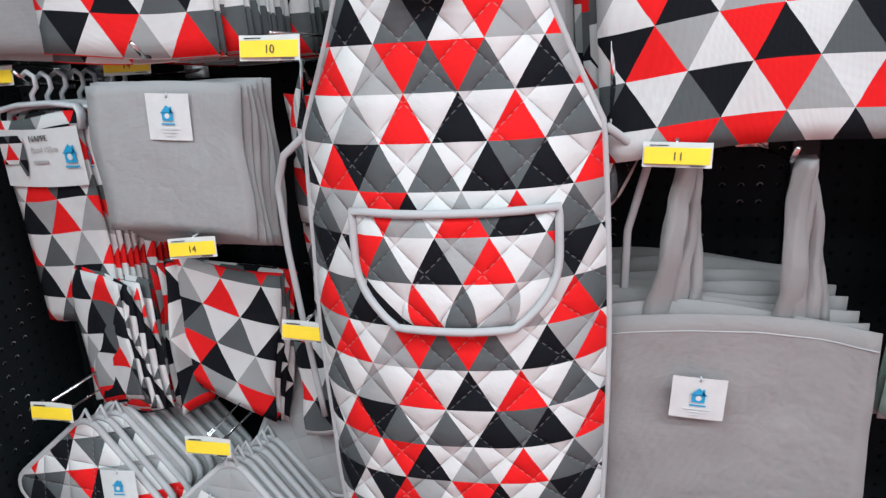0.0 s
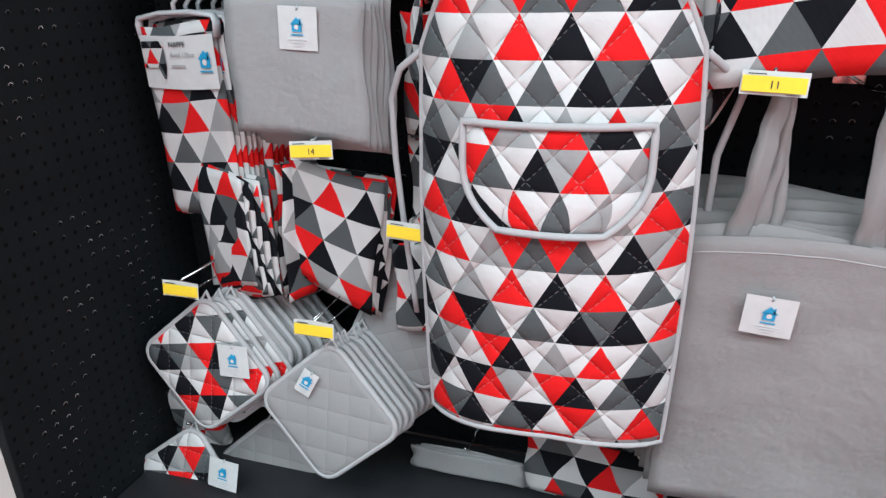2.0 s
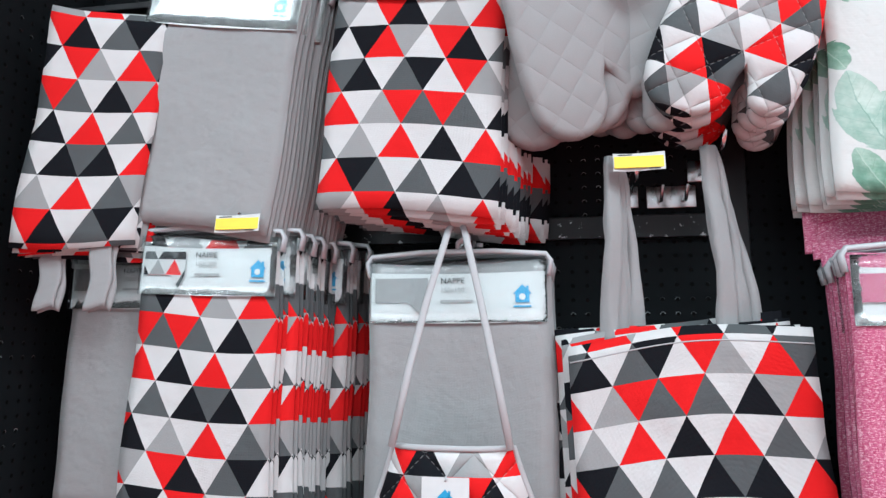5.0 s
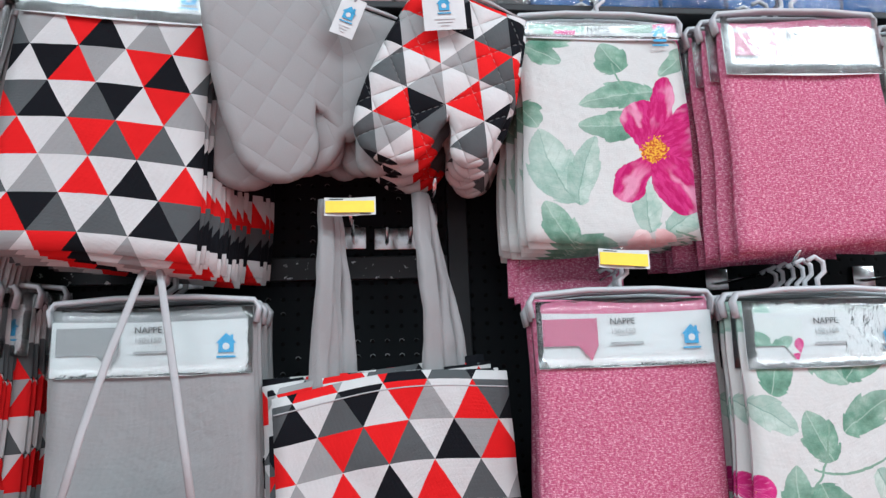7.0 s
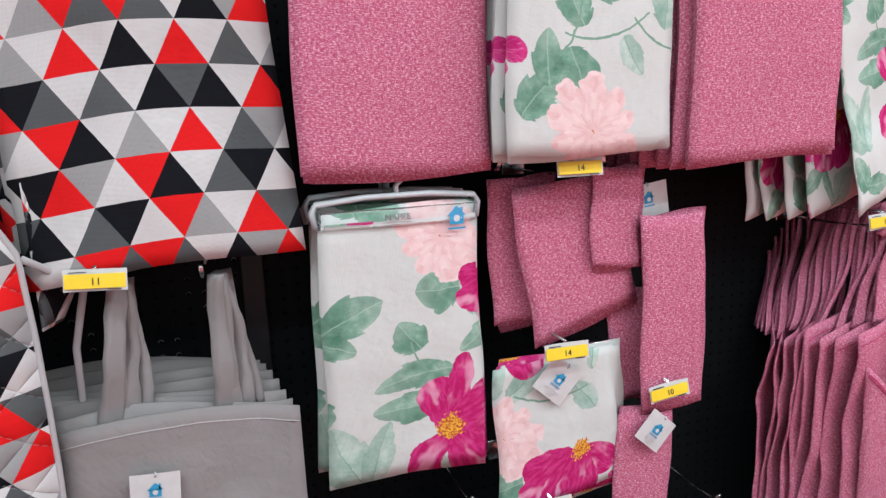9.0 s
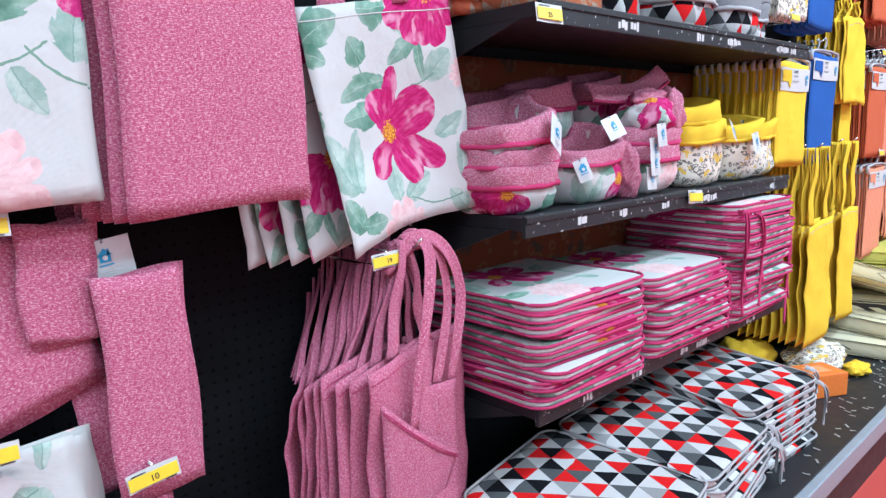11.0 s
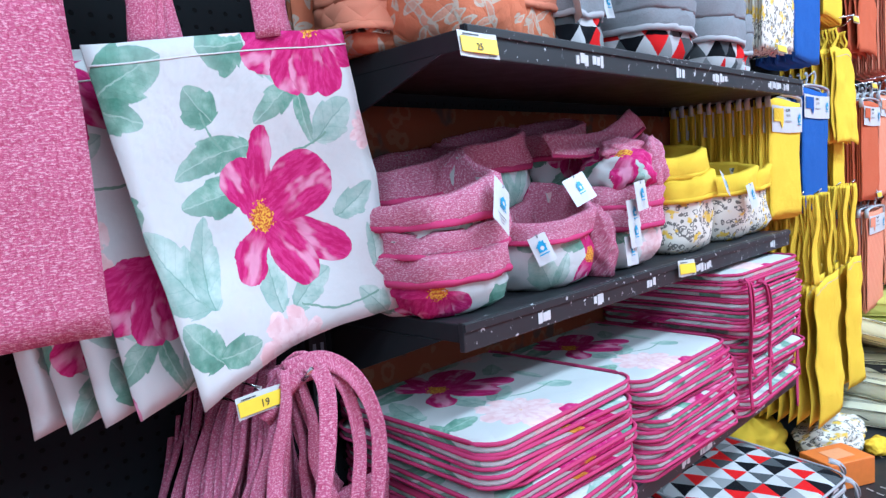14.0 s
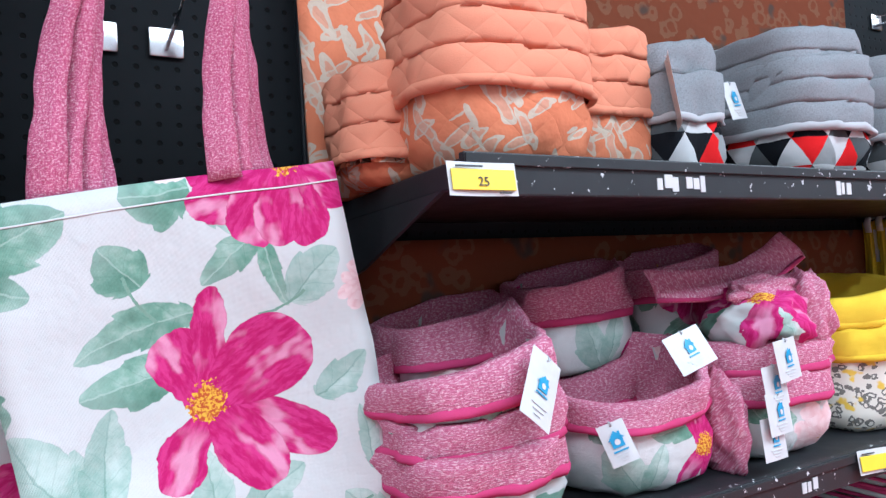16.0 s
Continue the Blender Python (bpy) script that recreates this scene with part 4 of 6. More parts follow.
def fabric_basket(m, outer, cuff, label, r=0.105, h=0.15, cuff_h=0.055, seed=1.0, squash=0.85, rim_tilt=0.0, group="soft baskets on a shelf", slump=0.026, facing=0.4, peak=0.0, boxy=2.6):
    """A soft quilted bread basket with a turned-down cuff."""
    ob = thing("fabric_basket", m, label, "basket", group)

    def lathe(profile, name, material, parent, amp):
        bm = fresh()
        uvl = bm.loops.layers.uv.active
        seg = 36
        rings = []
        for q, (pr, pz) in enumerate(profile):
            ring = []
            for s in range(seg):
                a = 2 * math.pi * s / seg
                d = amp * noise.noise(Vector((2.2 * math.cos(a), 2.2 * math.sin(a), seed + pz * 14))) + 0.35 * amp * noise.noise(Vector((6 * math.cos(a), 6 * math.sin(a), seed + pz * 40)))
                turned = (a - facing + math.pi) % (2 * math.pi) - math.pi
                tilt = rim_tilt * math.cos(turned) * (pz / h) ** 2 + peak * math.exp(-(turned / 0.38) ** 2) * max(0.0, pz / h) ** 4
                full = (abs(math.cos(a)) ** boxy + abs(math.sin(a)) ** boxy) ** (-1 / boxy)
                crumple = 0.010 * noise.noise(Vector((5 * math.cos(a), 5 * math.sin(a), seed * 3 + pz * 60))) * min(1.0, pz / 0.02)
                reach = pr * full + d + crumple
                ring.append(bm.verts.new((reach * math.cos(a), reach * squash * math.sin(a), max(0.0, pz + tilt + 0.22 * d * (pz / h)))))
            rings.append(ring)
        run = 0.0
        for q in range(len(rings) - 1):
            nxt = run + math.dist(profile[q], profile[q + 1])
            for s in range(seg):
                face = bm.faces.new([rings[q][s], rings[q][(s + 1) % seg], rings[q + 1][(s + 1) % seg], rings[q + 1][s]])
                for lp, (aa, bb) in zip(face.loops, ((s, run), (s + 1, run), (s + 1, nxt), (s, nxt))):
                    lp[uvl].uv = (aa / seg * 7.6 * r + seed * 0.31, bb * 1.2 + 0.06 + seed * 0.23)
            run = nxt
        return part(name, bm, material, parent)

    top = h - cuff_h
    lathe([(0.0, 0.003), (r * 0.72, 0.0), (r * 0.90, 0.012), (r * 0.99, 0.035), (r * 1.03, top * 0.6), (r * 0.99, top), (r * 0.97, h * 0.97)], "bowl", outer, ob, slump)
    folds = max(1, round(cuff_h / 0.045))
    prof = [(r * 1.00, top - 0.008)]
    for q in range(folds):
        za, zb = top + cuff_h * q / folds, top + cuff_h * (q + 1) / folds
        out = 1.10 - 0.012 * q
        prof += [(r * (out - 0.06), za + 0.001), (r * out, za - 0.005), (r * (out + 0.012), za + 0.004), (r * (out + 0.006), za + (zb - za) * 0.55), (r * (out - 0.012), zb - 0.003)]
    c = lathe(prof + [(r * 0.985, h + 0.002), (r * 0.955, h - 0.006), (r * 0.92, h - 0.04), (r * 0.86, h * 0.40), (r * 0.6, h * 0.16), (0.0, h * 0.12)], "cuff", cuff, ob, slump)
    lathe([(r * 1.02, top - 0.010), (r * 1.10, top - 0.011), (r * 1.125, top - 0.005), (r * 1.11, top + 0.002), (r * 1.03, top + 0.002)], "piping", PINK_BIND if cuff is PINK_TERRY else (BIND if cuff is GREY_TERRY else cuff), c, slump)
    return ob


def seat_pad(name, m, cloth, binding, label, w=0.37, d=0.37, t=0.034, group="stacked chair pads", origin=(0.0, 0.0), piping=0.0034):
    """A flat chair pad with piped edges, lying down."""
    ob = thing(name, m, label, "cushion", group)
    bm = fresh()
    uvl = bm.loops.layers.uv.active
    out = rounded(w, d, 0.045, 5)
    levels = [(0.90, -t * 0.5), (0.985, -t * 0.34), (1.0, -t * 0.1), (1.0, t * 0.1), (0.985, t * 0.34), (0.93, t * 0.47), (0.75, t * 0.56), (0.4, t * 0.62)]
    rings = [[bm.verts.new((x * k, y * k, z + 0.0025 * noise.noise(Vector((x * 11, y * 11, z * 60))))) for x, y in out] for k, z in levels]
    n = len(out)
    for a, b in zip(rings, rings[1:]):
        for s in range(n):
            bm.faces.new([a[s], a[(s + 1) % n], b[(s + 1) % n], b[s]])
    bm.faces.new(rings[-1]), bm.faces.new(rings[0][::-1])
    for fc in bm.faces:
        for lp in fc.loops:
            p = lp.vert.co
            lp[uvl].uv = (origin[0] + p.x + 1.0, origin[1] + p.y + 1.0 - p.z * 2)
    part("pad", bm, cloth, ob)
    bm = fresh()
    ring = [(x * 1.005, y * 1.005, t * 0.38) for x, y in out]
    tube(bm, ring, piping, 6, True)
    tube(bm, [(x, y, -t * 0.36) for x, y, _ in ring], piping * 0.9, 6, True)
    part("piping", bm, binding, ob)
    return ob


# ---- the aisle ----
def structure(name, bm, material, label, category):
    return tagged(part(name, bm, material, None, smooth=False), label, category, kind="structure")


structure("floor", box(fresh(), -1.02, 10.0, -3.2, 1.3, -0.10, 0.0), FLOOR_RED, "red vinyl shop floor along the gondola", "floor")
structure("floor_2", box(fresh(), -4.0, -1.022, -3.2, 1.3, -0.10, 0.0), FLOOR_PALE, "pale floor tiles beyond the end of the gondola", "floor")
structure("ceiling", box(fresh(), -4.0, 10.0, -3.2, 1.3, 3.6, 3.7), WALL_PAINT, "plain pale shop ceiling", "ceiling")
structure("wall_south", box(fresh(), -4.0, 10.0, -3.3, -3.2, 0.0, 3.6), WALL_PAINT, "plain pale wall behind the aisle", "wall")
structure("wall_west", box(fresh(), -4.1, -4.0, -3.2, 1.3, 0.0, 3.6), WALL_PAINT, "plain pale end wall", "wall")
structure("wall_east", box(fresh(), 10.0, 10.1, -3.2, 1.3, 0.0, 3.6), WALL_PAINT, "plain pale end wall", "wall")
structure("wall_north", box(fresh(), -4.0, 10.0, 1.3, 1.4, 0.0, 3.6), WALL_PAINT, "plain pale wall behind the gondola", "wall")

POSTS = [-1.04, 0.29, 1.62, 2.95, 4.28, 5.61, 6.94]
gondola = thing("gondola", pose(0, 0, 0), "long black steel shop gondola with pegboard backs and uprights", "shop shelving")
for a, b in zip(POSTS, POSTS[1:]):
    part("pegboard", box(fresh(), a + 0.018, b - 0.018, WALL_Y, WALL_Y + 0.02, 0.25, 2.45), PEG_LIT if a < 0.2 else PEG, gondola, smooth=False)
for a in POSTS:
    post = part("upright", box(fresh(), a - 0.018, a + 0.018, WALL_Y - 0.012, WALL_Y + 0.04, 0.05, 2.47, 0.002), STEEL, gondola, smooth=False)
    if abs(a - 1.62) < 0.01:
        for k in range(48):
            bm = fresh()
            for sx in (-0.008, 0.008):
                box(bm, a + sx - 0.003, a + sx + 0.003, WALL_Y - 0.0135, WALL_Y - 0.011, 0.2 + 0.045 * k, 0.222 + 0.045 * k)
            part("slot", bm, RAIL if k % 3 else CARD, post, "pale slot", smooth=False)
for a, b in zip(POSTS[:1], POSTS[1:2]):
    part("cross_rail", box(fresh(), a + 0.02, b - 0.02, WALL_Y - 0.016, WALL_Y - 0.001, 1.618, 1.658, 0.002), STEEL_CHIPPED, gondola, "chipped black cross rail", smooth=False)
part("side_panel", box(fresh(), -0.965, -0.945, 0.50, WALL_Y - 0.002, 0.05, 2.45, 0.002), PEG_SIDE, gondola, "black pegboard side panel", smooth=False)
part("deck", box(fresh(), -0.94, 6.9, 0.385, WALL_Y - 0.004, 0.215, 0.248, 0.002), STEEL, gondola, "black base deck", smooth=False)
part("deck_edge_rail", box(fresh(), -0.94, 6.9, 0.355, 0.383, 0.190, 0.252, 0.004), RAIL, gondola, "grey steel edge rail", smooth=False)
part("kick_plate", box(fresh(), -0.94, 6.9, 0.40, 0.42, 0.0, 0.214), STEEL, gondola, smooth=False)


def shelf(x0, x1, z, front, label):
    """A steel shelf with a chipped ticket edge and two brackets, its top at z."""
    ob = thing("shelf", pose(x0, 0, z), label, "shelf", "gondola shelves")
    w = x1 - x0
    part("board", box(fresh(), 0.004, w - 0.004, front + 0.012, WALL_Y - 0.015, -0.028, 0.0, 0.002), STEEL, ob, smooth=False)
    part("ticket_edge", box(fresh(), 0.0, w, front, front + 0.011, -0.040, 0.004, 0.002), STEEL_CHIPPED, ob, "black ticket edge with torn paper on it", smooth=False)
    part("edge_lip", box(fresh(), 0.0, w, front - 0.004, front - 0.0005, -0.010, 0.002, 0.001), STEEL_CHIPPED, ob, smooth=False)
    rng = random.Random(int(z * 100))
    for k in range(9):
        q = rng.uniform(0.03, w - 0.1)
        bm = fresh()
        for s in range(3):
            r0 = q + 0.012 * s
            box(bm, r0, r0 + rng.uniform(0.006, 0.013), front - 0.0012, front + 0.001, -0.034 + rng.uniform(0, 0.006), -0.018 + rng.uniform(0, 0.005))
        part("paper_scrap", bm, CARD, ob, "torn white paper scrap", smooth=False)
    for bx in (0.001, w - 0.006):
        bm = fresh()
        vs = [(bx, front + 0.05, -0.028), (bx, WALL_Y - 0.016, -0.028), (bx, WALL_Y - 0.016, -0.115), (bx, WALL_Y - 0.10, -0.10)]
        a = [bm.verts.new(p) for p in vs]
        b = [bm.verts.new((p[0] + 0.005, p[1], p[2])) for p in vs]
        bm.faces.new(a), bm.faces.new(b[::-1])
        for i in range(4):
            bm.faces.new([a[i], b[i], b[(i + 1) % 4], a[(i + 1) % 4]])
        bmesh.ops.recalc_face_normals(bm, faces=bm.faces)
        part("bracket", bm, STEEL, ob, smooth=False)
    return ob


shelf(1.645, 2.985, 1.455, 0.615, "black steel shelf carrying orange and grey soft baskets")
shelf(1.645, 2.985, 1.048, 0.655, "black steel shelf carrying pink and yellow soft baskets")
shelf(1.665, 2.985, 0.648, 0.640, "black steel shelf carrying stacked pink chair pads")
shelf_ticket(1.660, 0.606, 1.430, "25", 0, -8)
shelf_ticket(2.33, 0.647, 1.035, "", 4, -8)

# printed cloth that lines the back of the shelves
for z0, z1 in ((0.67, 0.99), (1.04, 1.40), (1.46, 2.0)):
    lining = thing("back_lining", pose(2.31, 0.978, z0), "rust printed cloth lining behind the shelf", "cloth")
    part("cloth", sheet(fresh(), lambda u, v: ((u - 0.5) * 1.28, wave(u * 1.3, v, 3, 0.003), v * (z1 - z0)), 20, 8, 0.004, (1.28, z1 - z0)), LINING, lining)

# ---- bay one: grey and triangle goods ----
hook(-0.70, 1.655, 0.16, "", 0, False)
hook(-0.555, 1.672, 0.22, "", 0, False)
hook(-0.50, 1.612, 0.225, "", 0)
hook(-0.165, 1.628, 0.24, "", 0, False)
P = nappe_pack(pose(-0.715, 0.84, 1.600), GREY, "grey cotton", 0.245, 0.43, GREY, (0.1, 0.2), 1.0)
hang_row(P, 4, 0.02, 0.006, 0.004, 1)
P = nappe_pack(pose(-0.555, 0.79, 1.616, 0, 2.0, 0), TRI_SMALL, "triangle print", 0.236, 0.455, TRI_SMALL, (0.0509, 0.053), 2.0, "150x200")
hang_row(P, 8, 0.022, 0.010, 0.008, 2, 0.014)
P = nappe_pack(pose(-0.165, 0.82, 1.572), GREY, "grey cotton", 0.275, 0.45, GREY, (0.5, 0.4), 3.0, "150x150")
hang_row(P, 6, 0.02, 0.006, 0.004, 3)

hook(-0.78, 1.14, 0.18, "", 0, False)
hook(-0.545, 1.165, 0.24, "", 0, False)
hook(-0.606, 1.144, 0.155, "14", 0, True), hook(-0.349, 1.152, 0.255, "10", 2, True), hook(-0.853, 1.138, 0.125, "", 0, True)
P = nappe_pack(pose(-0.785, 0.85, 1.100, 0, -1.5, -8), TRI_SMALL, "triangle print", 0.165, 0.335, TRI_SMALL, (0.2, 0.5), 4.0, "Rond 150cm", 0.085, False)
hang_row(P, 7, 0.016, 0.004, 0.004, 4, 0.012)
napkin(pose(-0.735, 0.83, 0.85, 0, 6, -20), TRI_SMALL, "crumpled red black and white triangle napkins hanging in a fan", 0.13, 0.215, 6, 5.0, (0.1, 0.1), 0.05, 0.12, 0.010)
napkin(pose(-0.545, 0.80, 1.125, 0, 1.5, 0), GREY, "stack of plain grey cotton napkins on a hook", 0.225, 0.203, 6, 6.0, (0.4, 0.2), -0.01, 0.02)
swing_tag(pose(-0.533, 0.792, 1.083, 0, 3, 0))
hook(-0.525, 0.900, 0.20, "14", -4)
for k in range(6):
    napkin(pose(-0.60 - 0.018 * k, 0.87 + 0.012 * k, 0.86 - 0.004 * k, 0, 3, 58), TRI_SMALL, "thin folded triangle print napkin seen edge on", 0.07, 0.24 - 0.01 * k, 2, 7.0 + k, (0.13 * k, 0.2), 0.02)
napkin(pose(-0.522, 0.855, 0.858, 0, 9, 0), TRI, "folded red black and white triangle napkin on a hook", 0.172, 0.222, 4, 8.0, (0.30, 0.12), -0.05, -0.02, 0.006)
hook(-0.36, 1.12, 0.16, "", 0, False)
napkin(pose(-0.352, 0.87, 1.100, 0, 0, 0), TRI, "folded triangle print napkins behind the apron", 0.10, 0.18, 4, 9.0, (0.1, 0.3))
napkin(pose(-0.350, 0.89, 0.915, 0, 0, 0), TRI, "folded triangle print napkins behind the apron", 0.11, 0.20, 4, 9.5, (0.4, 0.1))
hook(-0.368, 0.785, 0.21, "", 4)
napkin(pose(-0.395, 0.86, 0.740, 0, 0, 0), TRI_SMALL, "narrow triangle print cloth on a hook", 0.07, 0.16, 4, 10.0, (0.2, 0.1))

hook(-0.778, 0.655, 0.24, "", 0), hook(-0.535, 0.608, 0.23, "", 0)
P = pot_holder(pose(-0.768, 0.79, 0.622, -6, 6, 0), TRI_QUILT, "quilted triangle print pot holder with grey bound edges", 0.198, 0, BIND, (0.2, 0.3))
hang_row(P, 3, 0.02, 0.003, 0.002, 11, 0.012)
P = pot_holder(pose(-0.745, 0.84, 0.63, -6, 3, 0), GREY_QUILT, "quilted grey pot holder hanging on a hook", 0.185)
hang_row(P, 7, 0.019, 0.006, 0.004, 12, 0.010)
swing_tag(pose(-0.712, 0.765, 0.520, -8, -3, 0))
P = pot_holder(pose(-0.520, 0.78, 0.572, -8, 4, 0), GREY_QUILT, "quilted grey pot holder hanging on a hook", 0.192)
hang_row(P, 8, 0.020, 0.004, 0.003, 13, 0.003)
swing_tag(pose(-0.562, 0.756, 0.508, -8, 28, 0), 0.030, 0.046)
P = pot_holder(pose(-0.465, 0.90, 0.675, -6, -20, 0), GREY_QUILT, "quilted grey pot holder hanging behind the front row", 0.18)
hang_row(P, 4, 0.018, 0.003, 0.002, 14)
hook(-0.835, 0.355, 0.24, "", 0, False)
pot_holder(pose(-0.835, 0.775, 0.340, -16, 8, 0), TRI_QUILT, "quilted triangle print pot holder with grey bound edges", 0.205, 0, BIND, (0.5, 0.1))
swing_tag(pose(-0.752, 0.735, 0.285, -12, 6, 0))
oven_mitt(pose(-0.915, 0.86, 0.235, -6, 172, 0), TRI_QUILT, "triangle print oven mitt hanging low on the board", 1, 0, (0.2, 0.2))
P = pot_holder(pose(-0.70, 0.84, 0.345, -6, 3, 0), GREY_QUILT, "quilted grey pot holder hanging low on the board", 0.185)
hang_row(P, 4, 0.02, 0.003, 0.002, 15, 0.012)


# ---- the apron that hangs in front ----
def apron(m):
    ob = thing("apron", m, "quilted triangle print bib apron with grey binding and a pocket", "apron")
    H = 0.780

    def half(v):
        """Half width from hem (0) to bib (1)."""
        if v < 0.69:
            return 0.172 + 0.010 * math.sin(v * 4)
        q = (v - 0.69) / 0.31
        return 0.083 + (0.178 - 0.083) * max(0.0, 1 - q) ** 1.15

    def front(u, v):
        s = 2 * u - 1
        h = half(v)
        wrap = abs(s) ** 3.2 * 0.060 * (1 - 0.6 * max(0, v - 0.69) / 0.31)
        return (s * h * (1 + 0.03 * (1 - v)), wrap - 0.020 * math.sin(math.pi * min(1, v * 1.3)) * (1 - s * s) + wave(s * h, v * H, 21, 0.004), v * H - H + 0.012 * s * (1 - v) ** 4 - 0.03 * (1 - v) ** 6 * s * s * (1 if s > 0 else 0.2))

    bm = fresh()
    uvl = bm.loops.layers.uv.active
    sheet(bm, front, 26, 52, 0.012, (1, 1))
    for fc in bm.faces:
        for lp in fc.loops:
            u, v = lp[uvl].uv
            s = 2 * u - 1
            lp[uvl].uv = (s * half(min(1, max(0, v))) * (1 + 0.03 * (1 - v)) + 0.3925, v * H + 0.043)
    cloth = part("apron_front", bm, TRI_QUILT, ob)
    bm = fresh()
    ring = [front(0, k / 40) for k in range(41)] + [front(k / 12, 1) for k in range(1, 13)] + [front(1, 1 - k / 40) for k in range(1, 41)] + [front(1 - k / 16, 0) for k in range(1, 16)]
    tube(bm, [(x, y - 0.002, z) for x, y, z in ring], 0.0042, 8, True)
    part("edge_binding", bm, BIND, ob, "pale grey bias binding")
    pw, p0, p1 = 0.116, 0.327, 0.461

    def pk(u, v):
        s = 2 * u - 1
        w = pw * (1 - 0.42 * max(0, 1 - v * 1.6) ** 2.4)
        vv = p0 / H + (p1 - p0) / H * v
        x, y, z = front(0.5 + 0.5 * (s * w + 0.014) / half(vv), vv)
        return (s * w + 0.014, y - 0.011 - 0.004 * math.sin(math.pi * u), z)

    bm = fresh()
    sheet(bm, pk, 14, 10, 0.007, (2 * pw, p1 - p0), (0.11, 0.26))
    pocket = part("pocket", bm, TRI_QUILT, ob)
    bm = fresh()
    ring = [pk(0, 1 - k / 12) for k in range(13)] + [pk(k / 12, 0) for k in range(1, 13)] + [pk(1, k / 12) for k in range(1, 13)] + [pk(1 - k / 12, 1) for k in range(1, 12)]
    tube(bm, [(x, y - 0.004, z) for x, y, z in ring], 0.0050, 8, True)
    part("pocket_binding", bm, BIND, pocket)
    for sx in (-1, 1):
        bm = fresh()
        tube(bm, [(sx * 0.080, -0.002, 0.0), (sx * 0.060, 0.010, 0.10), (sx * 0.038, 0.030, 0.20), (sx * 0.012, 0.06, 0.305), (0, 0.08, 0.335)], 0.0052, 8, flat=0.4)
        part("neck_strap", bm, BIND, ob, "pale grey neck strap")
    for sx in (-1, 1):
        x, y, z = front(0 if sx < 0 else 1, 0.69)
        bm = fresh()
        if sx < 0:
            pts = [(x, y, z), (x - 0.035, y + 0.01, z - 0.025), (x - 0.058, y + 0.03, z - 0.07), (x - 0.060, y + 0.04, z - 0.16), (x - 0.052, y + 0.045, z - 0.28), (x - 0.040, y + 0.05, z - 0.42)]
        else:
            pts = [(x, y, z), (x + 0.03, y + 0.02, z - 0.025), (x + 0.06, y + 0.05, z - 0.02), (x + 0.05, y + 0.06, z - 0.06), (x + 0.03, y + 0.07, z - 0.14), (x + 0.025, y + 0.075, z - 0.30), (x + 0.02, y + 0.08, z - 0.44)]
        fine = []
        for a, b in zip(pts, pts[1:]):
            fine += [Vector(a).lerp(Vector(b), q / 4) for q in range(4)]
        tube(bm, fine + [Vector(pts[-1])], 0.0050, 8, flat=0.4)
        part("waist_tie", bm, BIND, ob, "pale grey waist tie")
        bm = fresh()
        sheet(bm, lambda u, v: (x + sx * (0.005 + 0.045 * u * (0.3 + 0.7 * math.sin(math.pi * v))), y + 0.025 + 0.05 * u, z - 0.10 + 0.19 * v), 6, 12, 0.010, (0.07, 0.2), (0.2, 0.1))
        part("back_flap", bm, TRI_QUILT, ob)
    return ob


apron(pose(-0.160, 0.715, 1.297))
swing_tag(pose(-0.163, 0.690, 1.234, -4, 0, 0))
hook(-0.146, 1.640, 0.21, "", 0, False)

# ---- triangle and grey bags ----
hook(0.108, 1.692, 0.19, "", 0), hook(0.235, 1.735, 0.19, "", 0, False), hook(0.165, 1.690, 0.05, "", 0, False), hook(0.205, 1.690, 0.05, "", 0, False)
tote_bag(pose(0.162, 0.808, 1.448, 0, -3.6, 0), TRI, GREY, "red black and white triangle cotton tote bag with grey handles", 0.330, 0.425, 0.275, 4, (0.2876, 0.0210), 31.0, spread=0.165, flare=0.05)
hook(0.097, 1.012, 0.205, "11", 3), hook(0.222, 1.012, 0.215, "", 0, False)
tote_bag(pose(0.178, 0.800, 0.812, 0, 0.8, 0), TAUPE, TAUPE, "stack of plain warm grey cotton tote bags on two hooks", 0.315, 0.42, 0.195, 8, (0.3, 0.3), 32.0, spread=0.15, flare=0.05, step=0.018)
swing_tag(pose(0.134, 0.780, 0.718, 0, 4, 0), 0.064, 0.056)
napkin(pose(-0.085, 0.90, 0.375, -4, 0, 0), TRI, "triangle print cloth hanging low behind the apron", 0.24, 0.12, 3, 33.0, (0.2, 0.4))
napkin(pose(0.20, 0.87, 0.385, -4, -2, 0), TRI, "triangle print cloth hanging low under the grey bags", 0.26, 0.13, 3, 34.0, (0.5, 0.4))
napkin(pose(-0.32, 0.90, 0.30, -8, 2, 0), GREY, "grey cotton cloth hanging low behind the apron", 0.22, 0.045, 3, 35.0, (0.1, 0.1))
hook(-0.085, 0.385, 0.11, "", 0, False), hook(0.20, 0.395, 0.14, "", 0, False), hook(-0.32, 0.31, 0.11, "", 0, False)

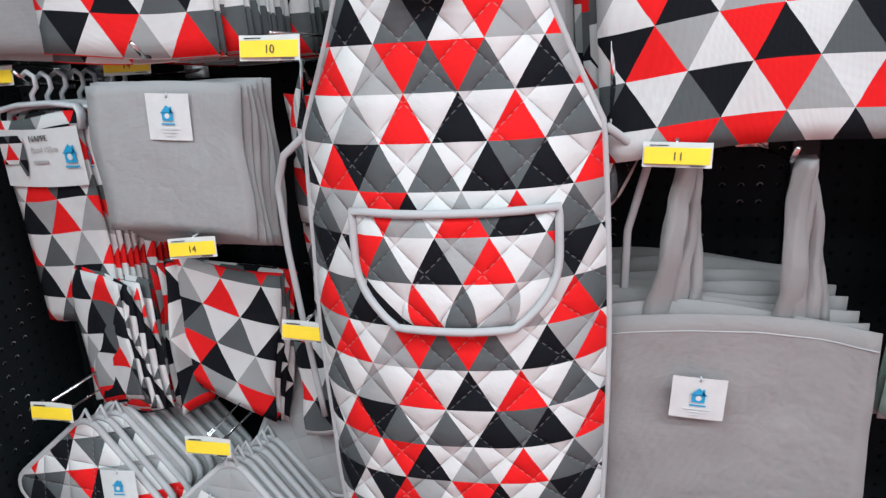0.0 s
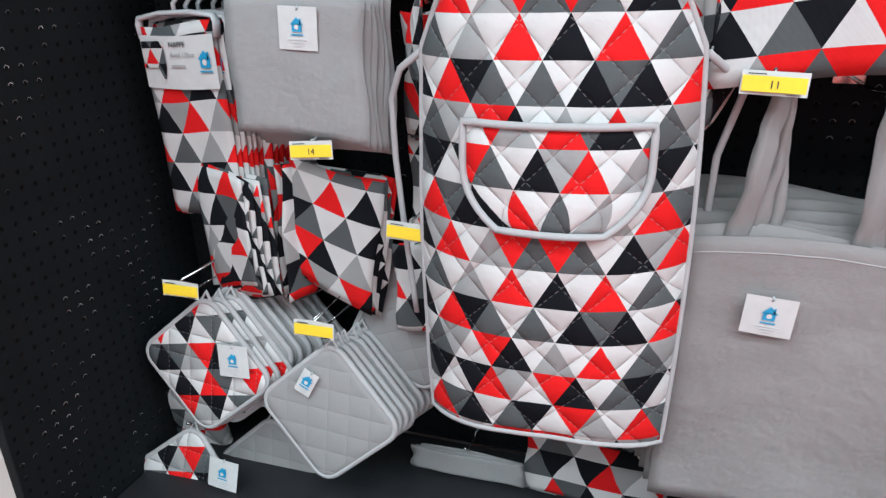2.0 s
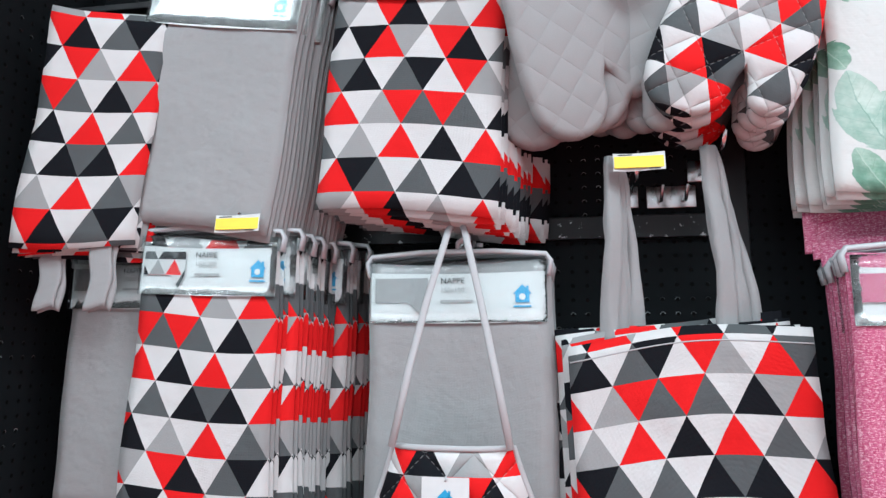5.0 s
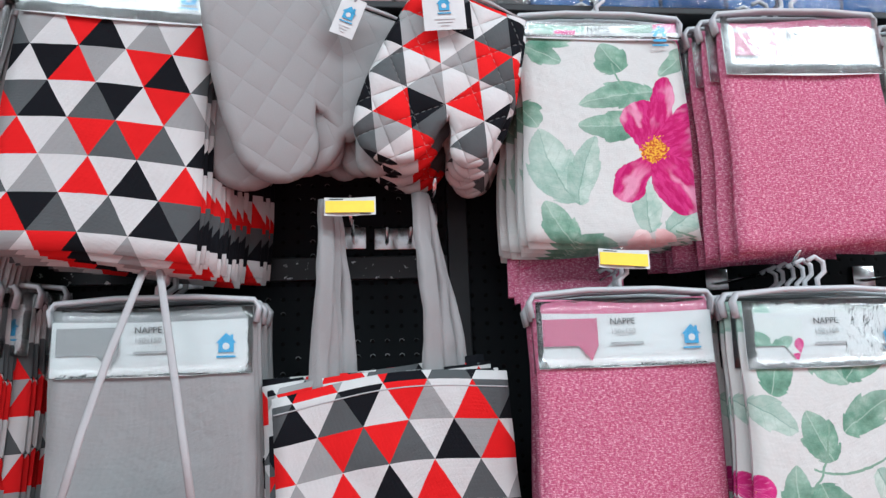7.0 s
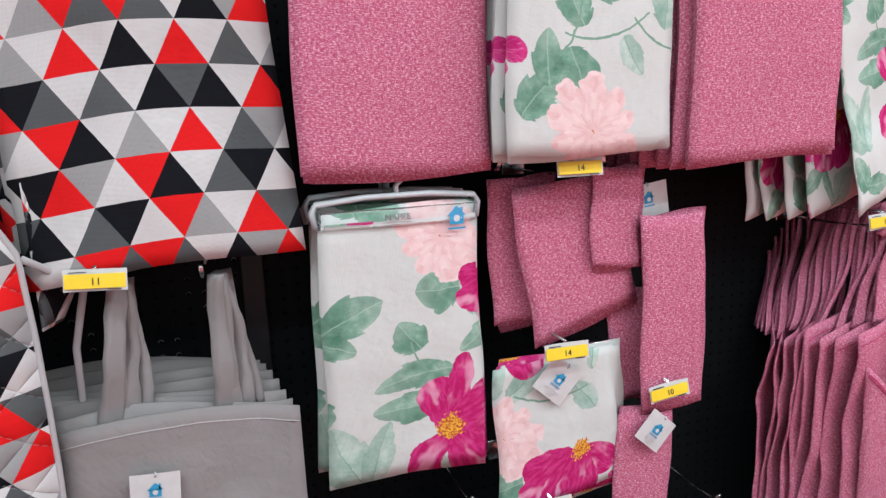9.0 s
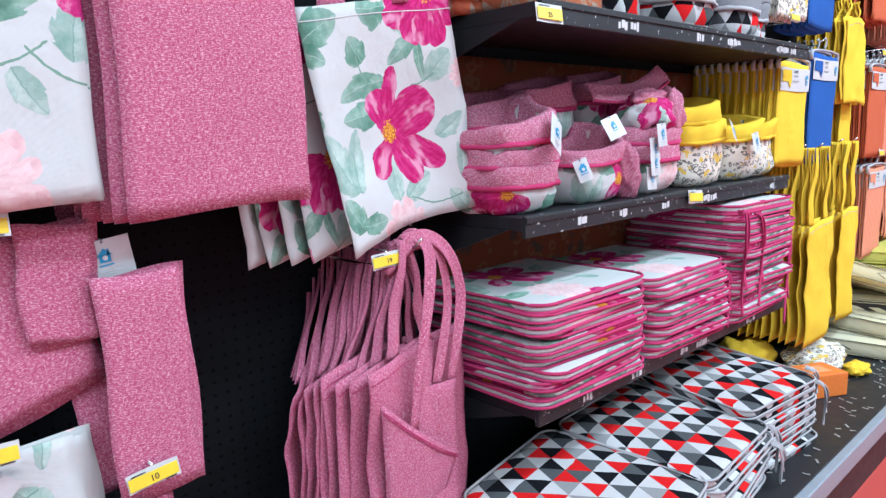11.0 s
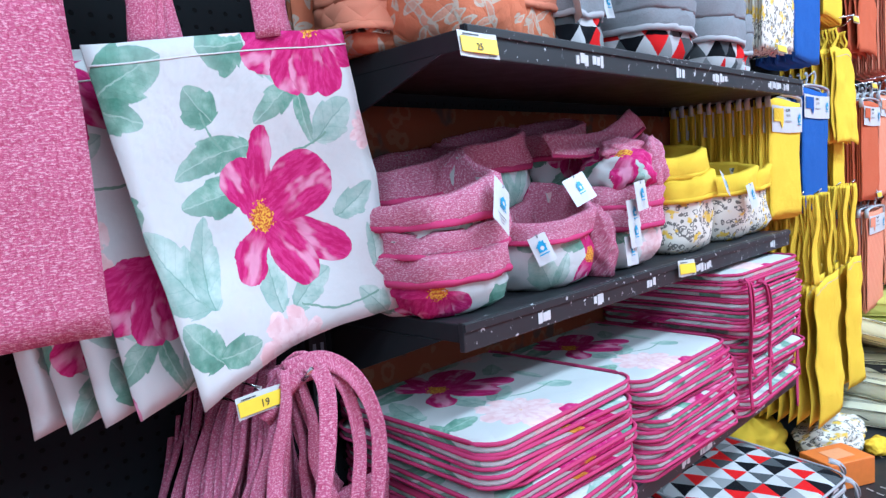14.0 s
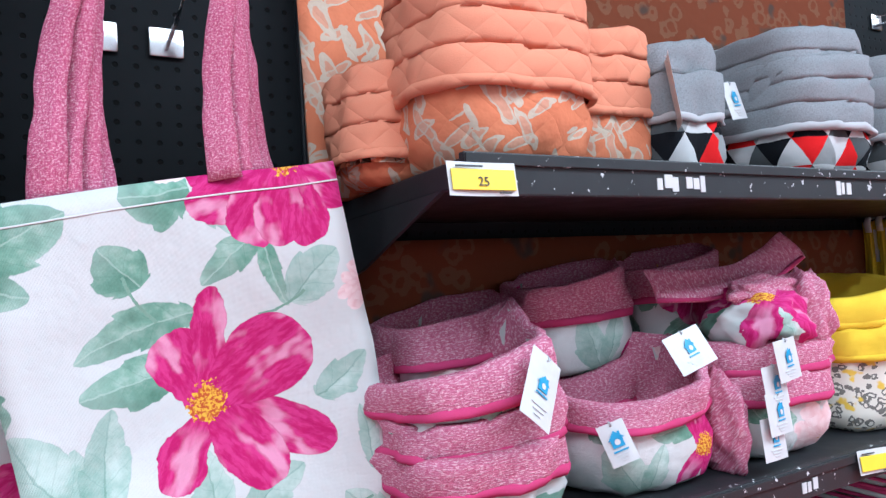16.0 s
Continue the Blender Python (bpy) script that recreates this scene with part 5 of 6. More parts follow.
# ---- top row ----
hook(-0.73, 2.04, 0.26, "", 0), hook(-0.535, 2.115, 0.24, "", 0, False), hook(-0.215, 2.115, 0.26, "", 0, False)
napkin(pose(-0.735, 0.75, 1.985, 0, 5, 14), TRI_SMALL, "triangle print cloth hung on a clear hanger", 0.19, 0.40, 5, 41.0, (0.1, 0.1), 0.02, 0.0, 0.008)
for dx in (-0.055, 0.035):
    napkin(pose(-0.760 + dx, 0.755, 1.60, 0, 2, 10), GREY, "grey strap end under the triangle cloth", 0.035, 0.11, 2, 42.0 + dx, (0.2, 0.2))
P = nappe_pack(pose(-0.535, 0.775, 2.055, 0, 8, 0), GREY, "grey cotton", 0.275, 0.44, GREY, (0.2, 0.2), 43.0)
hang_row(P, 7, 0.02, 0.004, 0.004, 43, 0.012)
P = nappe_pack(pose(-0.205, 0.755, 2.065, 0, 4, 0), TRI_SMALL, "triangle print", 0.268, 0.44, TRI_SMALL, (0.2577, 0.191), 44.0)
hang_row(P, 9, 0.022, 0.004, 0.006, 44, 0.007)
hook(0.035, 2.02, 0.22, "", 0, False), hook(0.24, 2.05, 0.24, "", 0, False)
P = oven_mitt(pose(0.012, 0.748, 1.878, 4, -17, 22), GREY_QUILT, "quilted grey oven mitt hanging thumb out")
oven_mitt(pose(-0.008, 0.792, 1.872, 4, 4, 8), GREY_QUILT, "quilted grey oven mitt hanging behind another")
P = oven_mitt(pose(0.095, 0.785, 1.878, 4, 22, 0), GREY_QUILT, "quilted grey oven mitt hanging behind another")
hang_row(P, 5, 0.036, 0.012, 0.01, 45, -0.020)
P = oven_mitt(pose(0.236, 0.742, 1.880, 4, 25, 0), TRI_QUILT, "quilted triangle print oven mitt with grey binding", 1, 0, (0.3, 0.3))
hang_row(P, 6, 0.034, 0.008, 0.01, 46, 0.004)
swing_tag(pose(0.245, 0.705, 1.965, 4, -4, 0), 0.06, 0.065)
swing_tag(pose(0.110, 0.735, 1.965, 4, 22, 0), 0.035, 0.06)

hook(0.50, 2.02, 0.22, "", 0, False), hook(0.80, 2.03, 0.24, "", 0, False)
P = nappe_pack(pose(0.495, 0.775, 1.995), FLORAL, "floral print", 0.258, 0.355, FLORAL, (0.050, 0.062), 47.0, "150x150", 0.012)
hang_row(P, 6, 0.022, 0.004, 0.004, 47, -0.004)
P = nappe_pack(pose(0.800, 0.745, 1.990, 0, -1, 0), PINK, "pink tweed", 0.262, 0.37, PINK, (0.1, 0.1), 48.0)
hang_row(P, 7, 0.022, 0.003, 0.003, 48, -0.013)
hook(1.10, 2.03, 0.24, "", 0, False)
P = nappe_pack(pose(1.10, 0.745, 1.985, 0, 0, 0), PEONY, "floral print", 0.262, 0.36, PEONY, (0.3, 0.25), 49.0)
hang_row(P, 4, 0.022, 0.003, 0.003, 49, -0.008)
hook(0.42, 1.70, 0.17, "", 0, False), hook(0.495, 1.600, 0.235, "", 4)
tote_bag(pose(0.45, 0.86, 1.640), PINK, PINK, "pink tweed tote bag folded up behind the tablecloths", 0.16, 0.09, 0.06, 3, (0.1, 0.1), 50.0, spread=0.1)

# film-wrapped stock along the top
def wrapped_roll(m, cloth, label, w=0.10, h=0.34, seed=1.0):
    ob = thing("wrapped_cloth", m, label, "packed cloth", "film-wrapped cloths")
    part("cloth", sheet(fresh(), lambda u, v: ((u - 0.5) * w, wave(u * w, v * h, seed, 0.006), v * h), 8, 12, 0.03, (w, h), puff=0.03), cloth, ob)
    film = part("film", sheet(fresh(), lambda u, v: ((u - 0.5) * (w + 0.012), wave(u * w * 2, v * h, seed + 4, 0.008) - 0.001, -0.01 + v * (h + 0.02)), 10, 14, 0.040, (w, h), puff=0.036), FILM_CREASED, ob, "wrinkled clear film")
    film.visible_shadow = False
    return ob


rng = random.Random(5)
for k, cl, nm in ((0, GREY, "grey"), (1, BEIGE, "beige"), (2, GREY, "grey"), (3, BEIGE, "beige"), (4, MAUVE, "mauve"), (5, GREY, "pale grey"), (6, BEIGE, "beige"), (7, MAUVE, "mauve"), (8, MAUVE, "mauve"), (9, GREY, "pale grey"), (10, NAVY, "slate blue"), (11, NAVY, "slate blue"), (12, NAVY, "slate blue"), (13, NAVY, "slate blue"), (14, NAVY, "slate blue"), (15, NAVY, "slate blue")):
    wrapped_roll(pose(-0.68 + 0.115 * k, 0.87 + rng.uniform(-0.015, 0.015), 2.045 + rng.uniform(-0.01, 0.01), 0, rng.uniform(-2, 2), rng.uniform(-6, 6)), cl, "film-wrapped " + nm + " cloth standing along the top", 0.104, 0.34, k + 60.0)
part("top_ledge", box(fresh(), -0.90, 1.60, 0.80, WALL_Y - 0.014, 2.018, 2.030, 0.002), STEEL, gondola, smooth=False)

# ---- bay two: pink and floral goods ----
hook(0.49, 1.615, 0.22, "", 0, False), hook(0.765, 1.605, 0.25, "", 0, False), hook(1.055, 1.605, 0.26, "", 0, False)
P = nappe_pack(pose(0.492, 0.765, 1.562), PINK, "pink tweed", 0.262, 0.432, PINK, (0.2, 0.2), 71.0, "150x150")
hang_row(P, 6, 0.024, 0.004, 0.006, 71, 0.004)
P = nappe_pack(pose(0.768, 0.725, 1.552), PEONY, "floral print", 0.255, 0.405, PEONY, (0.10, 0.515), 72.0, "150x150")
hang_row(P, 6, 0.024, 0.004, 0.003, 72, 0.0)
P = nappe_pack(pose(1.058, 0.712, 1.555, 0, -0.5, 0), PINK, "pink tweed", 0.262, 0.43, PINK, (0.6, 0.2), 73.0, "150x200")
hang_row(P, 7, 0.024, 0.003, 0.003, 73, -0.009)
hook(0.762, 1.118, 0.235, "14", 0), hook(0.66, 1.13, 0.2, "", 0, False), hook(0.955, 1.13, 0.22, "", 0, False)

hook(0.50, 1.145, 0.19, "", 0, False)
P = nappe_pack(pose(0.492, 0.785, 1.095), FLORAL, "floral print", 0.235, 0.425, FLORAL, (0.068, 0.138), 74.0, "150x150", 0.006)
hang_row(P, 5, 0.024, 0.006, 0.012, 74, 0.0)
napkin(pose(0.765, 0.805, 1.098, 0, -7, 0), PINK, "fan of folded pink tweed napkins on a hook", 0.185, 0.235, 4, 75.0, (0.2, 0.3), 0.04, 0.04)
napkin(pose(0.700, 0.835, 1.105, 0, -2, 0), PINK, "folded pink tweed napkins behind others", 0.11, 0.235, 5, 76.0, (0.5, 0.3))
napkin(pose(0.850, 0.790, 1.118, 0, 0, 0), PINK, "small folded pink tweed napkin", 0.090, 0.160, 4, 77.0, (0.3, 0.6))
napkin(pose(0.946, 0.775, 1.040, 0, -1, 0), PINK, "long folded pink tweed cloth on a hook", 0.118, 0.335, 3, 78.0, (0.1, 0.8))
napkin(pose(0.905, 0.83, 0.90, 0, 0, 0), PINK, "folded pink tweed cloths behind the long one", 0.09, 0.19, 5, 79.0, (0.4, 0.8))
swing_tag(pose(0.915, 0.80, 1.060, 0, -8, 0), 0.075, 0.055)
hook(0.740, 0.835, 0.235, "14", 0), hook(0.935, 0.735, 0.225, "10", -6)
napkin(pose(0.738, 0.785, 0.822, 0, -1, 0), FLORAL, "folded floral print napkins on a hook", 0.215, 0.252, 6, 80.0, (0.232, 0.370), 0.03, 0.01, 0.006)
swing_tag(pose(0.735, 0.770, 0.788, 0, 42, 0), 0.062, 0.062)
napkin(pose(0.905, 0.785, 0.705, 0, 2, 0), PINK, "long narrow pink tweed cloths on a hook", 0.105, 0.36, 4, 81.0, (0.7, 0.1))
swing_tag(pose(0.915, 0.765, 0.672, 0, 42, 0), 0.058, 0.058)
hook(0.72, 0.565, 0.22, "", -6)
pot_holder(pose(0.565, 0.80, 0.555, -6, 0, 0), PINK, "pink tweed pot holder hanging by one corner", 0.19, 0, PINK_BIND)
pot_holder(pose(0.700, 0.79, 0.545, -6, 0, 0), FLORAL, "floral pot holder with pink bound edges", 0.19, 0, PINK_BIND, (0.2, 0.2))
hook(0.60, 0.58, 0.19, "", 0, False)

hook(1.345, 1.672, 0.235, "", 0, False), hook(1.425, 1.672, 0.235, "", 0, False), hook(1.385, 0.985, 0.22, "19", -3), hook(1.438, 1.015, 0.27, "", 0, False)
tote_bag(pose(1.394, 0.772, 1.454, 0, -10, 1), FLORAL, PINK, "floral cotton tote bag with pink tweed handles", 0.362, 0.418, 0.245, 1, (0.071, 0.023), 91.0, spread=0.165, flare=-0.05, sw=0.062, dish=0.040, lean=0.048)
for k in range(1, 5):
    tote_bag(pose(1.380 - 0.026 * k, 0.800 + 0.022 * k, 1.441 - 0.003 * k, 0, -9 + 1.0 * k, 4 + 2 * k), FLORAL, PINK, "floral cotton tote bag hanging behind another one", 0.355, 0.410, 0.24, 1, (0.072 + 0.21 * k, 0.015 + 0.27 * k), 91.0 + k, flare=-0.03, hang=False, dish=0.02)
rng = random.Random(23)
for k in range(9):
    bx, by, yaw = 1.440 - 0.016 * k + rng.uniform(-0.008, 0.008), 0.757 + 0.021 * k, 8 + 4 * k + rng.uniform(-5, 5)
    tote_bag(pose(bx, by, 0.812 - 0.005 * k + rng.uniform(-0.010, 0.012), 0, rng.uniform(-3, 3), yaw), PINK, PINK, "pink tweed tote bag bunched on a hook by its handles", 0.31, 0.44 - 0.009 * k, 0.205 + 0.005 * k, 1, (0.1 + 0.07 * k, 0.4), 92.0 + k, fold=0.026, spread=0.12, flare=0.06, sw=0.046, gather=(1.445 - bx) / math.cos(radians(yaw)))


def fallen_bag(m):
    """The foremost pink bag: turned on its strap, its front panel sagging across."""
    ob = thing("tote_bag", m, "pink tweed tote bag sagging open from one handle", "bag", "hanging tote bags")
    body = part("body", sheet(fresh(), lambda u, v: (0.008 + 0.200 * u, 0.016 + 0.014 * math.sin(5 * u) + wave(u, v, 131, 0.008), -0.012 - 0.43 * (1 - v)), 14, 20, 0.005, (0.21, 0.43), (0.2, 0.2)), PINK, ob)

    def panel(u, v):
        low, high = Vector((0.010 + 0.030 * u, 0, -0.43)), Vector((0.205 * u, 0, -0.165 * u - 0.012 * math.sin(math.pi * u)))
        p = low.lerp(high, v)
        return p + Vector((0, -0.012 * math.sin(math.pi * u) * (0.3 + v) - 0.004 + wave(u, v, 132, 0.006), 0))

    front = part("front_panel", sheet(fresh(), panel, 14, 20, 0.005, (0.22, 0.43), (0.5, 0.2)), PINK, ob)
    for d in (0.016, 0.022):
        bm = fresh()
        tube(bm, [panel(k / 12, 1.0 - d * 2) + Vector((0, -0.0045, 0)) for k in range(13)], 0.0010, 6)
        part("hem_seam", bm, PINK_BIND, front)
    ribbon("handle", ob, PINK, [(0.075, -0.012, -0.075), (0.095, -0.014, 0.05), (0.125, -0.012, 0.17), (0.138, 0.0, 0.26), (0.120, 0.03, 0.29), (0.09, 0.05, 0.25)], 0.026, 1.0)
    ribbon("handle", ob, PINK, [(0.205, 0.010, -0.02), (0.222, 0.004, 0.08), (0.225, 0.0, 0.17), (0.195, 0.0, 0.245), (0.150, 0.01, 0.285), (0.10, 0.03, 0.28)], 0.026, 2.0)
    ribbon("handle", ob, PINK, [(0.165, 0.014, -0.02), (0.190, 0.012, 0.09), (0.196, 0.010, 0.17), (0.170, 0.008, 0.255), (0.12, 0.02, 0.272), (0.07, 0.04, 0.22)], 0.024, 3.0)
    return ob


fallen_bag(pose(1.322, 0.728, 0.742, 0, 0, 4))


def heap(name, m, cloth, label, category, w, d, h, seed):
    """A crumpled soft heap."""
    ob = thing(name, m, label, category)
    bm = fresh()
    bmesh.ops.create_uvsphere(bm, u_segments=40, v_segments=22, radius=1.0)
    uvl = bm.loops.layers.uv.active
    for v in bm.verts:
        k = 1 + 0.28 * noise.noise(v.co * 2.2 + Vector((seed, 0, 0))) + 0.14 * noise.noise(v.co * 6 + Vector((0, seed, 0)))
        v.co = Vector((v.co.x * k * w / 2, v.co.y * k * d / 2, max(0, (v.co.z * k * 0.5 + 0.42) * h)))
    for fc in bm.faces:
        for lp in fc.loops:
            p = lp.vert.co
            lp[uvl].uv = (p.x + p.z * 0.5 + 0.24, p.y + p.z + 0.16)
    part("cloth", bm, cloth, ob)
    return ob


# ---- bay three: shelves of baskets and pads ----
PB = "floral soft basket with a pink terry cuff"
for x, y, z, h, sd, tl, pk in ((1.722, 0.785, 1.049, 0.112, 1.0, 0.016, 0.0), (1.722, 0.788, 1.092, 0.112, 2.3, 0.024, 0.0), (1.716, 0.792, 1.130, 0.118, 3.1, 0.026, 0.030),
                               (1.975, 0.790, 1.049, 0.155, 4.2, 0.034, 0.0), (2.240, 0.795, 1.049, 0.140, 5.7, 0.010, 0.0), (2.243, 0.795, 1.092, 0.14, 6.1, 0.012, 0.0)):
    fabric_basket(pose(x, y, z), FLORAL, PINK_TERRY, PB, 0.105 if x < 1.9 else 0.112, h, 0.046, sd, 0.95, tl, slump=0.020, facing=0.1 if pk else 0.9, peak=pk)
for x, z, sd in ((1.77, 1.049, 7.0), (1.77, 1.145, 7.7), (1.985, 1.049, 8.0), (1.985, 1.185, 8.6), (2.22, 1.049, 9.0), (2.20, 1.205, 9.4)):
    fabric_basket(pose(x, 0.905, z), FLORAL, PINK_TERRY, "floral soft basket with pink terry cuff, at the shelf back", 0.090, 0.15, 0.06, sd, 0.75, 0.02, slump=0.018)


def flap(name, parent_pose, material, label, pts, width, seed):
    """A soft tongue of cloth that lies over its neighbours."""
    ob = thing(name, parent_pose, label, "cloth")
    ribbon("cloth", ob, material, pts, width, seed, 0.5)
    tube_line = fresh()
    tube(tube_line, [(x, y - 0.012, z - width * 0.45) for x, y, z in pts], 0.004, 6)
    part("bound_edge", tube_line, PINK_BIND, ob)
    return ob


flap("basket_tie", pose(2.165, 0.80, 1.310), PINK_TERRY, "pink terry flap standing up from stacked baskets", [(-0.10, 0.0, 0.0), (-0.02, -0.015, -0.004), (0.06, -0.03, 0.0), (0.13, -0.04, 0.024), (0.19, -0.04, 0.052)], 0.050, 3.0)
heap("folded_cuff", pose(2.098, 0.720, 1.049), PINK_TERRY, "pale pink terry cuff flopped over beside a basket", "cloth", 0.045, 0.09, 0.145, 12)
heap("basket_tie", pose(2.215, 0.735, 1.205), FLORAL, "floral cloth bundled on top of a basket", "cloth", 0.15, 0.14, 0.10, 2)
heap("basket_tie", pose(2.292, 0.710, 1.200), PINK_TERRY, "pink terry tie knotted on top of a basket", "cloth", 0.075, 0.08, 0.13, 4)
heap("basket_tie", pose(2.235, 0.730, 1.270), PINK_TERRY, "pink terry flap lying over a bundle", "cloth", 0.17, 0.06, 0.05, 6)
for k, (x, y, z) in enumerate(((2.165, 0.655, 1.200), (2.145, 0.662, 1.166), (2.142, 0.658, 1.130), (2.134, 0.663, 1.096))):
    swing_tag(pose(x, y, z, -6, -3 + 2 * k, 10), 0.062, 0.056)
swing_tag(pose(1.752, 0.660, 1.212, -20, 40, 6), 0.05, 0.085), swing_tag(pose(1.872, 0.680, 1.130, -10, -20, -30), 0.034, 0.05), swing_tag(pose(2.045, 0.715, 1.222, -25, -14, 0), 0.07, 0.055)
for x, y, z, sd in ((2.50, 0.785, 1.049, 11.0), (2.49, 0.800, 1.135, 11.4), (2.75, 0.785, 1.049, 12.0), (2.60, 0.90, 1.049, 13.0), (2.90, 0.80, 1.049, 14.0)):
    fabric_basket(pose(x, y, z), YELLOW_PRINT, YELLOW, "small-print soft basket with a yellow cuff", 0.108, 0.185 if z < 1.1 else 0.15, 0.050, sd, 0.95, 0.018, slump=0.018)
swing_tag(pose(2.55, 0.65, 1.20, -20, 25, 10), 0.05, 0.06), swing_tag(pose(2.71, 0.65, 1.165, -12, -6, 6), 0.062, 0.06)

for x, y, z, r, h, ch, sd in ((1.775, 0.765, 1.456, 0.110, 0.265, 0.165, 21.0), (1.975, 0.815, 1.456, 0.088, 0.215, 0.115, 22.0), (1.678, 0.850, 1.456, 0.070, 0.155, 0.115, 24.0)):
    fabric_basket(pose(x, y, z), ORANGE_PRINT, ORANGE, "orange soft basket with a wide plush cuff and leaf print", r, h, ch, sd, 0.9, 0.010, slump=0.012, boxy=3.2)
backdrop_cloth = thing("folded_napkin", pose(1.70, 0.955, 1.456, -4, 0, 0), "orange leaf-print quilted cloth standing behind the baskets", "cloth")
for k in range(3):
    part("cloth", sheet(fresh(), lambda u, v: ((u - 0.5) * 0.20 - 0.004 * k, -0.012 * k + wave(u * 0.2, v * 0.4, 140 + k, 0.006), v * (0.42 + 0.02 * k)), 10, 14, 0.010, (0.20, 0.42), (0.2 * k, 0.1)), ORANGE_PRINT, backdrop_cloth)
for x, y, z, r, h, ch, sd in ((2.10, 0.775, 1.456, 0.070, 0.16, 0.065, 31.0), (2.10, 0.785, 1.545, 0.070, 0.12, 0.10, 31.5), (2.185, 0.86, 1.456, 0.07, 0.20, 0.12, 37.0), (2.37, 0.765, 1.456, 0.112, 0.20, 0.115, 32.0), (2.37, 0.775, 1.56, 0.108, 0.145, 0.12, 33.0), (2.66, 0.77, 1.456, 0.112, 0.20, 0.11, 34.0), (2.66, 0.78, 1.55, 0.105, 0.15, 0.11, 35.0), (2.88, 0.80, 1.456, 0.08, 0.19, 0.10, 36.0)):
    fabric_basket(pose(x, y, z), TRI_SMALL, GREY_TERRY, "triangle print soft basket with a grey plush cuff", r, h, ch, sd, 0.9, 0.012, slump=0.012, boxy=3.2)
swing_tag(pose(2.035, 0.70, 1.575, -6, 4, 50), 0.045, 0.10), swing_tag(pose(2.205, 0.735, 1.585, -10, -10, 12), 0.05, 0.06)

rng = random.Random(9)
P = None
pads = []
for sx, sy, count, base, t in ((1.858, 0.812, 11, 0.649, 0.0205), (2.285, 0.815, 10, 0.649, 0.0205), (2.715, 0.805, 16, 0.649, 0.0215)):
    for k in range(count):
        loose = 0.4 if k in (0, count - 1) else 1.0
        m = pose(sx + loose * rng.uniform(-0.014, 0.014), sy + loose * rng.uniform(-0.015, 0.015), base + t * (k + 0.5), loose * rng.uniform(-1.0, 1.0), loose * rng.uniform(-0.9, 0.9), loose * rng.uniform(-3.5, 3.5) + 90 * (k % 4) * (k < count - 1))
        if len(pads) < 4:
            pads.append(seat_pad("chair_pad", m, FLORAL, PINK_BIND, "floral chair pad with pink piped edges in a stack", 0.405, 0.385, 0.0215, "stacked pink chair pads", (-0.69 + 0.17 * (len(pads) - 3), -0.83 + 0.21 * (len(pads) - 3)), 0.0038))
        else:
            copy_thing(pads[3] if k == count - 1 else pads[(k * 3 + count) % 4], m)
P = None
for sx, sy, count, base, tip, turn in ((1.80, 0.620, 6, 0.250, 3, 14), (2.22, 0.655, 6, 0.250, 3, 6), (2.63, 0.690, 7, 0.250, 3, -3)):
    for k in range(count):
        m = pose(sx + rng.uniform(-0.01, 0.01), sy + rng.uniform(-0.01, 0.01), base + 0.016 + 0.030 * k, tip, 0, turn + rng.uniform(-3, 3))
        P = copy_thing(P, m) if P else seat_pad("chair_pad", m, TRI_SMALL, BIND, "triangle print chair pad with grey piped edges in a stack", 0.42, 0.42, 0.031, "stacked triangle chair pads")

def hanging_tie(x, y, z, drop, cloth, colour, sway, seed):
    """Two thin cloth ties that droop from the corner of a chair pad."""
    ob = thing("pad_tie", pose(x, y, z), "thin " + colour + " cloth ties drooping from a stacked chair pad", "tie", "chair pad ties")
    for k in (0, 1):
        d = drop * (1 - 0.25 * k)
        ribbon("tie", ob, cloth, [(0.010 * k, 0.012, 0.004), (0.012 * k + 0.2 * sway, -0.010, -0.004), (0.016 * k + 0.7 * sway, -0.016, -0.35 * d), (0.020 * k + sway, -0.012 + 0.006 * k, -0.7 * d), (0.022 * k + 0.6 * sway, -0.014, -d)], 0.011, seed + k, 0.4)
    return ob


for x, y, z, drop, sway, sd in ((2.530, 0.606, 0.975, 0.30, -0.01, 1.0), (2.625, 0.604, 0.955, 0.27, 0.012, 2.0), (2.925, 0.640, 0.900, 0.34, 0.02, 3.0), (2.500, 0.640, 0.800, 0.16, 0.01, 4.0)):
    hanging_tie(x, y, z, drop, PINK_BIND, "pink", sway, sd)
for x, y, z, drop, sway, sd in ((2.405, 0.440, 0.375, 0.11, 0.02, 5.0), (2.445, 0.470, 0.400, 0.13, 0.03, 6.0), (2.850, 0.480, 0.410, 0.14, 0.03, 7.0), (2.875, 0.520, 0.440, 0.12, 0.04, 8.0), (1.995, 0.420, 0.350, 0.09, 0.02, 9.0)):
    hanging_tie(x, y, z, drop, BIND, "pale grey", sway, sd)

hook(1.10, 0.47, 0.18, "", 0, False)
napkin(pose(1.085, 0.79, 0.425, -6, 26, 0), CARD_CLOTH, "plain white folded cloth hanging low on the board", 0.24, 0.16, 2, 82.0, (0.1, 0.1))

# loose goods on the base deck
carton = thing("orange_carton", pose(3.20, 0.600, 0.249, 0, 0, -28), "small orange cardboard box on the black deck", "box")
body = part("body", box(fresh(), -0.085, 0.085, -0.06, 0.06, 0, 0.085, 0.003), BOX_ORANGE, carton, smooth=False)
part("lid_label", box(fresh(), -0.04, 0.04, -0.03, 0.03, 0.0852, 0.0862), simple("pale_orange_paper", (0.78, 0.34, 0.15), 0.5), body, smooth=False)


